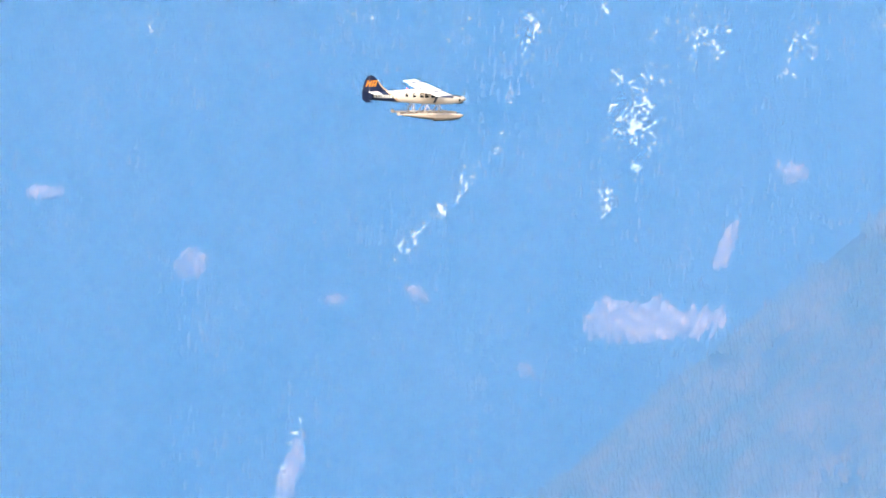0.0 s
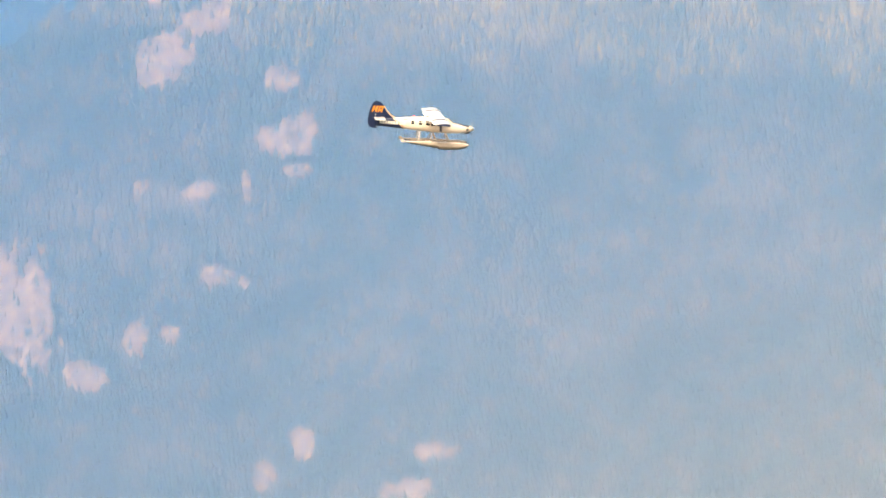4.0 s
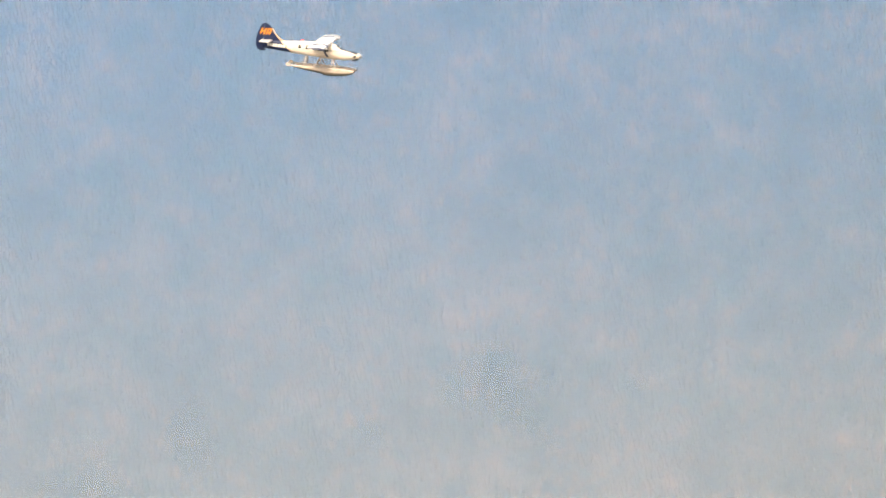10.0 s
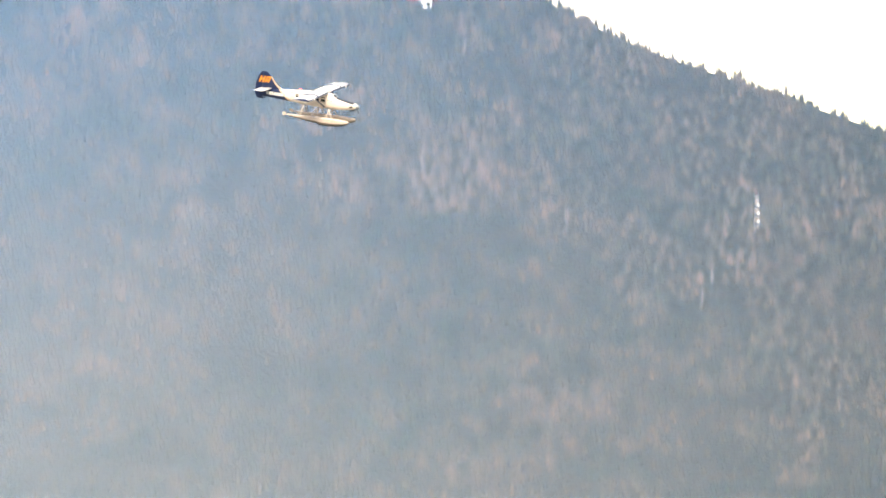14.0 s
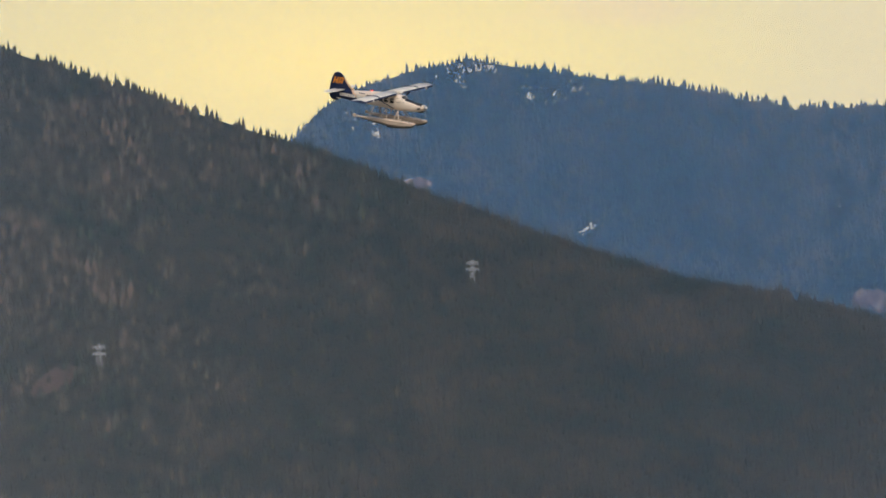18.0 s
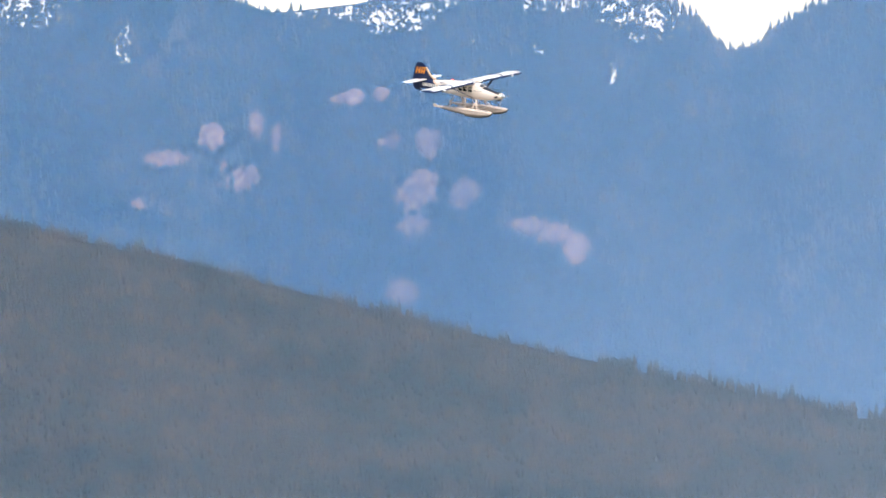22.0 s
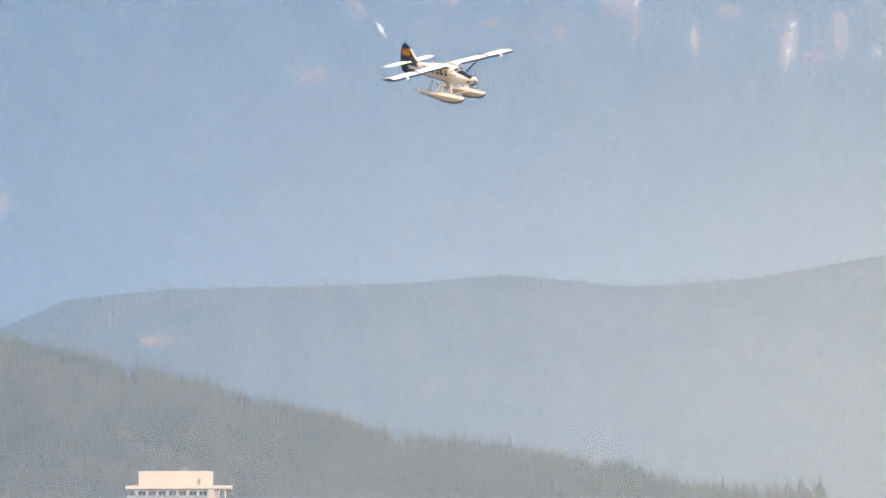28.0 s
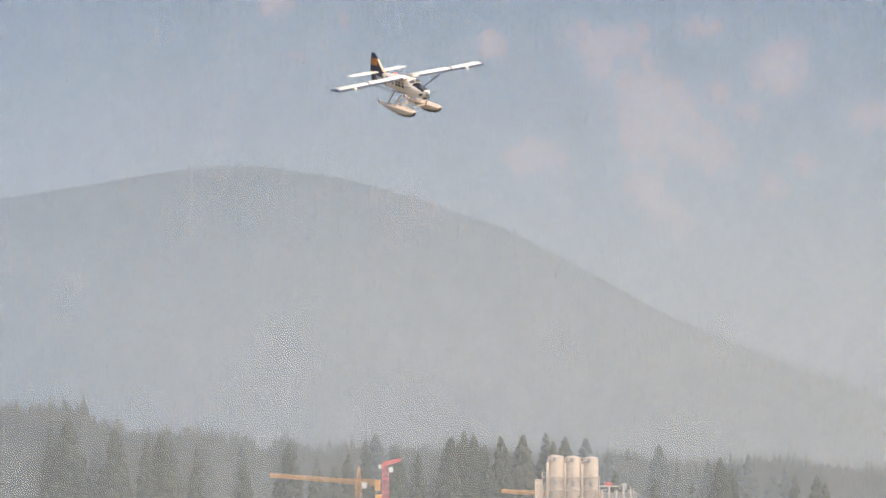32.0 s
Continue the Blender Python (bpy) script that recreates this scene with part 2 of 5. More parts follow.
# ---------------------------------------------------------------- mesh helpers
def part(name, bm, material, parent, label="", smooth=False):
    """One mesh object out of a bmesh, under a thing or a part."""
    me = bpy.data.meshes.new(name)
    bmesh.ops.recalc_face_normals(bm, faces=bm.faces)
    bm.to_mesh(me)
    bm.free()
    me.materials.append(material)
    if smooth:
        me.polygons.foreach_set("use_smooth", [True] * len(me.polygons))
    ob = new(name, me)
    ob.parent = parent
    return tagged(ob, label)


def big_mesh(name, co, tris, material):
    """A mesh from arrays of corners and triangles."""
    me = bpy.data.meshes.new(name)
    me.vertices.add(len(co))
    me.vertices.foreach_set("co", np.asarray(co, np.float32).ravel())
    me.loops.add(tris.size)
    me.loops.foreach_set("vertex_index", tris.astype(np.int32).ravel())
    me.polygons.add(len(tris))
    me.polygons.foreach_set("loop_start", np.arange(0, tris.size, 3, dtype=np.int32))
    me.materials.append(material)
    me.update(calc_edges=True)
    return new(name, me)


def ring_loft(rings, closed_ends=True):
    """A bmesh skin over rings of equally many points."""
    bm = bmesh.new()
    rows = [[bm.verts.new(p) for p in ring] for ring in rings]
    n = len(rows[0])
    for a, b in zip(rows, rows[1:]):
        for i in range(n):
            bm.faces.new((a[i], a[(i + 1) % n], b[(i + 1) % n], b[i]))
    if closed_ends:
        bm.faces.new(rows[0])
        bm.faces.new(rows[-1])
    return bm


def tube(bm, a, b, r, sides=8, r2=None):
    """A rod from a to b added to a bmesh."""
    a, b = Vector(a), Vector(b)
    d = (b - a).normalized()
    u = d.orthogonal().normalized()
    v = d.cross(u)
    r2 = r if r2 is None else r2
    ra, rb = [], []
    for i in range(sides):
        c, s = math.cos(2 * math.pi * i / sides), math.sin(2 * math.pi * i / sides)
        ra.append(bm.verts.new(a + (u * c + v * s) * r))
        rb.append(bm.verts.new(b + (u * c + v * s) * r2))
    for i in range(sides):
        j = (i + 1) % sides
        bm.faces.new((ra[i], ra[j], rb[j], rb[i]))
    bm.faces.new(ra[::-1])
    bm.faces.new(rb)
    return bm


def rod(a, b, r, sides=8, r2=None):
    return tube(bmesh.new(), a, b, r, sides, r2)


def block(bm, x0, x1, y0, y1, z0, z1, m=None):
    """A box added to a bmesh."""
    vs = []
    for z in (z0, z1):
        for x, y in ((x0, y0), (x1, y0), (x1, y1), (x0, y1)):
            p = Vector((x, y, z))
            vs.append(bm.verts.new(m @ p if m else p))
    for q in ((3, 2, 1, 0), (4, 5, 6, 7), (0, 1, 5, 4), (1, 2, 6, 5), (2, 3, 7, 6), (3, 0, 4, 7)):
        bm.faces.new([vs[i] for i in q])
    return bm


def box(*a, bevel=0.0):
    bm = block(bmesh.new(), *a)
    if bevel:
        bmesh.ops.bevel(bm, geom=list(bm.edges), offset=bevel, segments=2, affect="EDGES", profile=0.5)
    return bm


def slab_xz(profile, y0, y1):
    """A plate with the side outline profile [(x, z)], between y0 and y1."""
    return ring_loft([[(x, y0, z) for x, z in profile], [(x, y1, z) for x, z in profile]])


def bearing(az, el, r):
    """The place at a bearing and elevation seen from the lookout, r metres off on the ground."""
    a = radians(az)
    return Vector((r * math.sin(a), r * math.cos(a), EYE + r * math.tan(radians(el))))


# ---------------------------------------------------------------- mountains
def fbm(u, v, seed, octaves=4, gain=0.55):
    """Fractal value noise of two arrays, about -1 to 1."""
    u, v = np.asarray(u, float), np.asarray(v, float)
    total, amp, weight = 0.0, 1.0, 0.0
    for k in range(octaves):
        i, j = np.floor(u).astype(np.int64), np.floor(v).astype(np.int64)
        f, g = u - i, v - j
        f, g = f * f * (3 - 2 * f), g * g * (3 - 2 * g)
        corner = []
        for di, dj in ((0, 0), (1, 0), (0, 1), (1, 1)):
            h = ((i + di) * 374761393 + (j + dj) * 668265263 + (seed * 13 + k) * 362437) & 0x7fffffff
            h = ((h ^ (h >> 13)) * 1274126177) & 0x7fffffff
            corner.append(((h ^ (h >> 16)) & 0xffff) / 32768.0 - 1.0)
        total = total + amp * ((corner[0] * (1 - f) + corner[1] * f) * (1 - g) + (corner[2] * (1 - f) + corner[3] * f) * g)
        weight, amp = weight + amp, amp * gain
        u, v = u * 2.03 + 7.1, v * 2.03 - 3.7
    return total / weight * 1.6


class Ridge:
    """A mountainside that climbs from its foot to a crest; crest: bearing, elevation as seen from the lookout."""

    def __init__(self, crest, r_foot, r_crest, seed, rough, gullies=()):
        self.crest = crest
        self.az = np.array([c[0] for c in crest], float)
        self.el = np.array([c[1] for c in crest], float) - 0.035   # the crest lies below its treetops
        self.rf, self.rc, self.seed, self.rough, self.gullies = r_foot, r_crest, seed, rough, gullies

    def crest_el(self, az):
        return np.interp(az, self.az, self.el)

    def radii(self, az):
        return np.interp(az, [p[0] for p in self.rf], [p[1] for p in self.rf]), np.interp(az, [p[0] for p in self.rc], [p[1] for p in self.rc])

    def wave(self, az, s):
        """Gullies and spurs, metres towards the viewer; gullies: bearing and s of both ends, width in degrees, depth in metres."""
        spur = 0.6 - 2.0 * np.abs(fbm(az * 0.55 + s * 1.4, s * 1.6, self.seed, 2))
        w = self.rough * (1.5 * spur + 0.7 * fbm(az * 2.6 + s * 3.0, s * 9.0, self.seed + 5, 2))
        for a0, s0, a1, s1, wide, deep in self.gullies:
            f = np.clip((s - s0) / (s1 - s0), 0, 1)
            d = (az - (a0 + (a1 - a0) * f)) / wide
            w = w - deep * np.where((s > s0 - 0.05) & (s < s1 + 0.05), np.clip(1 - np.where(d < 0, -d * 0.6, d * 1.5), 0, 1), 0)
        return w * np.clip(s * 3, 0, 1) * np.clip((1 - s) * 8, 0, 1)

    def place(self, az, s):
        """Arrays of world places on the slope: s from 0 (foot) to 1 (crest), beyond 1 down the back."""
        az, s = np.asarray(az, float), np.asarray(s, float)
        rf, rc = self.radii(az)
        top = rc * np.tan(np.radians(self.crest_el(az))) + EYE
        q = np.clip(s, 0, 1)
        r = rf + (rc - rf) * q + np.clip(s - 1, 0, 9) * 700 - self.wave(az, q)
        z = top * (0.35 * q + 0.65 * q ** 1.5) - np.clip(s - 1, 0, 9) * 500
        z = np.where(s > 1, np.maximum(z, 0), z)
        a = np.radians(az)
        return np.stack([r * np.sin(a), r * np.cos(a), z], -1)

    def find(self, az, el):
        """s of the place seen at that bearing and elevation."""
        az, el = np.broadcast_arrays(np.asarray(az, float), np.asarray(el, float))
        lo, hi = np.zeros(az.shape), np.ones(az.shape)
        for _ in range(22):
            mid = (lo + hi) / 2
            p = self.place(az, mid)
            e = np.degrees(np.arctan2(p[..., 2] - EYE, np.hypot(p[..., 0], p[..., 1])))
            lo, hi = np.where(e < el, mid, lo), np.where(e < el, hi, mid)
        return (lo + hi) / 2


CREST_A = [(-9, 3.2), (-2, 4.4), (0.8, 5.7), (2.4, 7.0), (3.8, 8.1), (4.7, 8.8), (5.8, 9.5), (7.0, 10.0), (9.5, 10.3), (13, 10.0), (16, 9.75), (18, 9.5),
           (19.7, 9.22), (20.5, 8.98), (22, 8.75), (24, 8.6), (27, 8.5), (29.5, 8.35), (30.6, 8.02), (31.2, 7.9), (32.1, 7.48), (33.1, 7.14), (34.4, 6.68),
           (35.6, 6.28), (36.8, 5.9), (38, 5.48), (38.9, 5.13), (40, 4.8), (41.1, 4.57), (42.2, 4.29), (43.7, 3.95), (45.5, 3.51), (47.3, 3.1), (48.9, 2.76),
           (49.9, 2.8), (50.6, 2.65), (51.6, 2.58), (52.3, 2.41), (53.2, 2.17), (54, 1.95), (55.4, 1.62), (56.1, 1.4), (57, 1.32), (58.3, 1.04), (59.4, 0.92), (60.7, 0.72),
           (64, 0.55), (72, 0.3)]
CREST_B = [(-9, 11.5), (8, 11.5), (20, 7.0), (30, 5.0), (36, 4.9), (36.7, 5.5), (37.2, 6.09), (37.5, 6.27), (37.95, 6.41), (38.4, 6.5), (39.3, 6.37), (40.0, 6.29),
           (41.0, 6.1), (41.7, 6.12), (42.2, 6.25), (42.6, 6.32), (43.1, 6.34), (43.7, 6.15), (44.2, 5.98), (44.9, 6.06), (45.5, 6.24), (46.0, 6.36), (46.4, 6.35),
           (46.9, 6.19), (47.2, 6.11), (47.55, 5.94), (47.8, 5.66), (48.05, 5.72), (48.3, 5.91), (48.6, 6.04), (49.0, 6.11), (49.75, 5.96), (50.1, 6.08),
           (50.9, 6.19), (52.5, 6.5), (55, 6.4), (60, 6.2), (72, 6.0)]
CREST_C = [(49, 1.4), (51.5, 1.7), (52.9, 2.3), (53.5, 2.56), (54.3, 2.64), (56.1, 2.68), (57.0, 2.75), (58.0, 2.65), (58.9, 2.71), (59.6, 2.83), (60.2, 2.93), (60.8, 2.97), (61.5, 2.87),
           (62.1, 2.7), (62.8, 2.47), (63.5, 2.1), (64.15, 1.75), (64.8, 1.48), (65.8, 1.12), (72, 0.5)]
HILL = Ridge(CREST_A, [(-9, 2900), (28, 2700), (50, 2500), (60, 2450), (72, 2450)], [(-9, 3900), (10, 3800), (30, 3600), (50, 3300), (60, 2800), (72, 2700)], 7, 11.0)
PEAKS = Ridge(CREST_B, [(-9, 4150), (72, 4150)], [(-9, 4620), (72, 4620)], 29, 13.0,
              [(-1.3, 0.5, 0.45, 0.75, 0.9, 26), (47.75, 0.45, 47.8, 0.9, 0.7, 24), (50.6, 0.4, 49.6, 0.85, 0.6, 18), (44.4, 0.4, 43.2, 0.7, 0.7, 18), (56.6, 0.4, 57.2, 0.8, 0.7, 20), (62.4, 0.3, 61.7, 0.75, 0.7, 22)])
KNOLL = Ridge(CREST_C, [(49, 3750), (72, 3500)], [(49, 4000), (72, 3950)], 51, 5.0)


def mountain(name, ridge, az0, az1, na, ns, label):
    az = np.linspace(az0, az1, na)
    s = np.concatenate([np.linspace(0, 1, ns), [1.12, 1.4, 2.4]])
    g = ridge.place(*np.meshgrid(az, s))
    m, n = len(s), na
    i = np.arange(m - 1)[:, None] * n + np.arange(n - 1)[None]
    tris = np.concatenate([np.stack([i, i + 1, i + n + 1], -1).reshape(-1, 3), np.stack([i, i + n + 1, i + n], -1).reshape(-1, 3)])
    return tagged(big_mesh(name, g.reshape(-1, 3), tris, SOIL), label, "mountain", kind="structure")


mountain("hill", HILL, -9, 72, 900, 90, "forested dark mountain flank descending to the lowland")
mountain("mountain_range", PEAKS, -9, 72, 900, 60, "distant forested mountain range with bare granite and old snow")
mountain("knoll", KNOLL, 49, 72, 260, 40, "low rounded wooded hill half lost in haze")

bm = bmesh.new()
bmesh.ops.create_circle(bm, cap_ends=True, radius=5400, segments=128)
tagged(part("ground", bm, LAND, None), "flat dull green lowland reaching to the mountains", "ground", kind="structure")

# rock faces: mountain, bearing, elevation, width, height in degrees, lean in degrees
ROCKS = []
ROCKS += [
    ("P", -2.02, 7.46, 0.268, 0.268, 0), ("P", 1.65, 7.01, 1.21, 0.357, 0), ("P", 2.80, 8.18, 0.357, 0.246, 0), ("P", -0.87, 7.19, 0.268, 0.112, 0),
    ("P", -0.20, 7.24, 0.312, 0.134, 30), ("P", -3.17, 8.03, 0.312, 0.112, 0), ("P", -1.19, 5.85, 0.201, 0.67, 12), ("P", 0.66, 6.63, 0.179, 0.179, 0),
    ("P", 2.28, 7.63, 0.134, 0.402, 20), ("P", 4.20, 9.08, 0.536, 0.268, -20), ("P", 4.54, 8.91, 0.312, 0.201, -20), ("H", 5.40, 7.14, 0.96, 1.07, 15),
    ("H", 7.03, 9.46, 0.469, 0.357, 0), ("H", 6.69, 9.14, 0.513, 0.424, 0), ("H", 7.59, 9.01, 0.29, 0.246, 0), ("H", 7.59, 8.56, 0.536, 0.357, 0)]
ROCKS += [
    ("H", 4.43, 7.25, 0.335, 0.29, 0), ("H", 4.21, 6.51, 0.424, 0.223, 0), ("H", 6.10, 6.64, 0.424, 0.335, 0), ("H", 6.46, 6.89, 0.29, 0.379, 0),
    ("H", 6.73, 6.96, 0.201, 0.223, 0), ("H", 7.07, 7.42, 0.29, 0.268, 0), ("H", 6.96, 8.09, 0.29, 0.179, -20), ("H", 6.53, 8.1, 0.156, 0.179, 0),
    ("H", 4.90, 7.78, 0.268, 0.268, 0), ("H", 7.34, 8.14, 0.0982, 0.312, 0), ("H", 7.80, 6.13, 0.201, 0.312, 0), ("H", 4.86, 7.38, 0.179, 0.268, 0),
    ("H", 7.33, 7.38, 0.112, 0.134, 0), ("H", 6.60, 9.61, 0.179, 0.179, 0), ("H", 7.77, 8.27, 0.268, 0.134, 0), ("H", 7.78, 6.12, 0.134, 0.246, 0)]
ROCKS += [
    ("H", 7.49, 5.85, 0.223, 0.268, 0), ("H", 8.86, 6.06, 0.379, 0.201, 0), ("H", 8.68, 5.75, 0.58, 0.201, 0), ("H", 6.93, 8.08, 0.268, 0.179, -20),
    ("H", 7.04, 9.44, 0.357, 0.268, 0), ("H", 6.48, 8.1, 0.112, 0.223, 0), ("P", 41.61, 4.55, 0.491, 0.201, 0), ("P", 37.98, 5.49, 0.268, 0.0982, 0),
    ("P", 43.91, 4.61, 0.379, 0.379, 0), ("P", 43.78, 4.99, 0.29, 0.246, 0), ("P", 44.05, 5.06, 0.156, 0.246, 0), ("P", 45.13, 4.94, 0.29, 0.268, 0),
    ("P", 45.42, 4.94, 0.29, 0.29, 0), ("P", 45.35, 4.54, 0.491, 0.335, 0), ("P", 45.71, 4.52, 0.246, 0.29, 0), ("P", 45.35, 4.27, 0.29, 0.201, 0)]
ROCKS += [
    ("P", 43.35, 4.79, 0.312, 0.143, 0), ("P", 44.79, 5.28, 0.29, 0.143, 0), ("P", 41.63, 4.55, 0.424, 0.188, 0), ("P", 45.23, 3.74, 0.29, 0.201, 0),
    ("P", 43.15, 4.44, 0.143, 0.112, 0), ("P", 46.20, 4.27, 0.402, 0.179, 0), ("P", 46.64, 4.09, 0.268, 0.268, 0), ("P", 45.06, 5.3, 0.179, 0.134, 0),
    ("P", 44.23, 4.95, 0.0893, 0.268, 0), ("P", 50.38, 4.39, 0.67, 0.536, 0), ("P", 50.55, 4.79, 0.201, 0.379, -20), ("P", 49.49, 4.88, 0.112, 0.246, 15),
    ("P", 49.31, 4.39, 0.112, 0.156, 15), ("P", 50.76, 3.98, 0.223, 0.156, 0), ("P", 44.82, 5.29, 0.268, 0.179, 0), ("P", 49.89, 3.05, 0.134, 0.357, 0)]
ROCKS += [
    ("P", 46.42, 4.2, 0.223, 0.179, 0), ("P", 51.46, 5.31, 0.402, 0.188, 0), ("P", 51.15, 5.35, 0.143, 0.134, 0), ("P", 52.94, 3.27, 0.29, 0.201, 0),
    ("P", 55.72, 4.92, 0.0893, 0.513, -40), ("P", 49.89, 3.03, 0.107, 0.268, 0), ("P", 55.45, 4.31, 0.379, 0.156, 0), ("P", 55.90, 5.29, 0.714, 0.223, 0),
    ("P", 56.55, 4.93, 0.116, 0.188, 0), ("P", 50.83, 4.01, 0.246, 0.156, 0), ("K", 54.19, 2.2, 0.312, 0.0982, 0), ("P", 58.00, 4.73, 0.0982, 0.312, 0),
    ("P", 58.48, 4.54, 0.067, 0.268, 0), ("P", 59.23, 4.54, 0.156, 0.536, 0), ("P", 59.63, 4.58, 0.112, 0.491, 0), ("P", 58.76, 4.77, 0.201, 0.134, 0)]
ROCKS += [
    ("P", 59.41, 4.43, 0.201, 0.112, 0), ("P", 57.41, 4.62, 0.143, 0.143, 0), ("P", 56.88, 4.71, 0.179, 0.134, 0), ("P", 60.59, 3.24, 0.0804, 0.625, 14),
    ("P", 55.40, 4.26, 0.223, 0.134, 0), ("P", 57.23, 4.57, 0.134, 0.134, 0), ("P", 60.96, 4.25, 0.424, 0.335, 0), ("P", 62.66, 3.88, 0.29, 0.246, 0),
    ("P", 61.50, 4.07, 0.188, 0.268, 0), ("P", 61.19, 3.8, 0.29, 0.107, 0), ("P", 62.90, 3.01, 0.201, 0.29, 0), ("P", 57.87, 4.83, 0.335, 0.201, -15),
    ("P", 64.02, 3.34, 0.98, 0.95, 0), ("P", 63.6, 3.88, 0.62, 0.3, -15), ("P", 64.0, 2.62, 0.8, 0.24, 32), ("P", 65.0, 3.68, 0.7, 0.42, 10), ("P", 62.95, 3.0, 0.42, 0.36, 20), ("P", 63.62, 3.93, 0.312, 0.201, 0), ("P", 64.33, 4.02, 0.335, 0.312, 0), ("P", 65.00, 3.75, 0.558, 0.379, 0)]
ROCKS += [
    ("P", 63.04, 2.97, 0.424, 0.379, 0), ("P", 65.67, 3.33, 0.379, 0.29, 0), ("P", 64.91, 2.73, 0.29, 0.246, 0), ("P", 64.13, 2.48, 0.424, 0.357, 0),
    ("P", 63.86, 2.77, 0.446, 0.268, 0), ("P", 63.46, 3.66, 0.179, 0.246, 0), ("P", 62.70, 3.87, 0.246, 0.201, 0), ("P", 64.46, 3.51, 0.246, 0.312, 0),
    ("P", 64.49, 2.99, 0.29, 0.29, 0), ("P", 63.35, 4, 0.268, 0.223, 0), ("P", 64.73, 3.35, 0.268, 0.179, 0), ("P", 65.18, 2.95, 0.312, 0.179, 0),
    ("H", 33.10, 5.75, 0.179, 0.0982, 0), ("H", 33.30, 5.8, 0.0982, 0.0982, 0), ("H", 35.11, 3.93, 0.491, 0.188, -25)]
# snow fields, likewise, with how densely they lie (share of the ground)
SNOWS = []
SNOWS += [
    ("P", 1.57, 8.66, 0.402, 1.61, 16, 0.3), ("P", 0.71, 9.29, 0.312, 0.58, 5, 0.25), ("P", 2.07, 9.22, 0.491, 0.402, 0, 0.3), ("P", -2.41, 9.4, 0.402, 0.223, 0, 0.2),
    ("P", 2.83, 9.14, 0.312, 0.58, 10, 0.25), ("P", -0.06, 7.86, 0.112, 0.67, 42, 0.6), ("P", 0.19, 8.13, 0.112, 0.312, 25, 0.6), ("P", 0.46, 8.42, 0.0893, 0.223, 20, 0.5),
    ("P", 1.31, 7.97, 0.179, 0.268, 10, 0.5), ("P", 0.55, 8.82, 0.0804, 0.268, 0, 0.4), ("P", 1.41, 8.97, 0.0982, 0.156, 10, 0.6), ("P", -1.22, 5.94, 0.107, 0.625, 14, 0.5)]
SNOWS += [
    ("P", 0.08, 9.29, 0.58, 0.491, 0, 0.06), ("P", -0.65, 9.43, 0.357, 0.268, 0, 0.1), ("P", 1.30, 9.51, 0.0893, 0.179, 0, 0.5), ("P", -0.38, 7.33, 0.714, 3.57, 20, 0.008),
    ("P", 3.11, 9.8, 0.714, 0.246, 0, 0.3), ("P", 0.98, 9.77, 0.268, 0.312, 0, 0.35), ("P", 6.15, 9.88, 0.134, 0.179, 0, 0.3), ("P", 3.65, 9.74, 0.134, 0.0446, 0, 0.5),
    ("P", 3.56, 9.39, 0.268, 0.268, 0, 0.1), ("P", 2.80, 9.07, 0.268, 0.446, 15, 0.15), ("H", 6.58, 9.85, 0.268, 0.161, 0, 0.3), ("H", 5.56, 7, 0.134, 0.134, 0, 0.3)]
SNOWS += [
    ("H", 16.28, 9.33, 0.402, 0.161, 0, 0.4), ("H", 17.45, 9.31, 0.402, 0.0893, 0, 0.3), ("H", 13.83, 9.33, 0.357, 0.0714, 0, 0.08), ("P", 42.31, 6.02, 0.625, 0.312, 0, 0.4),
    ("P", 43.05, 5.73, 0.268, 0.312, 0, 0.2), ("P", 41.75, 5.74, 0.0536, 0.116, 0, 0.5), ("P", 38.42, 6.41, 0.714, 0.268, 0, 0.18), ("P", 39.14, 6.23, 1.16, 0.268, 0, 0.07),
    ("P", 37.53, 5.89, 0.67, 0.312, 0, 0.07), ("P", 37.98, 5.51, 0.223, 0.0804, 0, 0.35), ("P", 39.37, 5.14, 0.312, 0.0625, -30, 0.3), ("P", 41.70, 4.53, 0.223, 0.134, 0, 0.08)]
SNOWS += [
    ("P", 42.78, 6.29, 0.268, 0.0893, 0, 0.1), ("P", 45.13, 5.92, 0.491, 0.223, 0, 0.42), ("P", 44.64, 5.99, 0.491, 0.152, 0, 0.35), ("P", 45.76, 6.12, 0.491, 0.268, 0, 0.32),
    ("P", 46.32, 6.1, 0.491, 0.268, 0, 0.4), ("P", 47.17, 5.89, 0.357, 0.268, 0, 0.4), ("P", 46.90, 5.48, 0.0625, 0.125, 0, 0.5), ("P", 46.84, 6.03, 0.491, 0.268, 0, 0.25),
    ("P", 43.06, 5.75, 0.179, 0.179, 0, 0.12), ("P", 41.74, 5.75, 0.0625, 0.134, 0, 0.35), ("P", 45.35, 4.49, 0.268, 0.0893, 0, 0.1), ("P", 45.07, 5.95, 0.848, 0.196, 0, 0.4)]
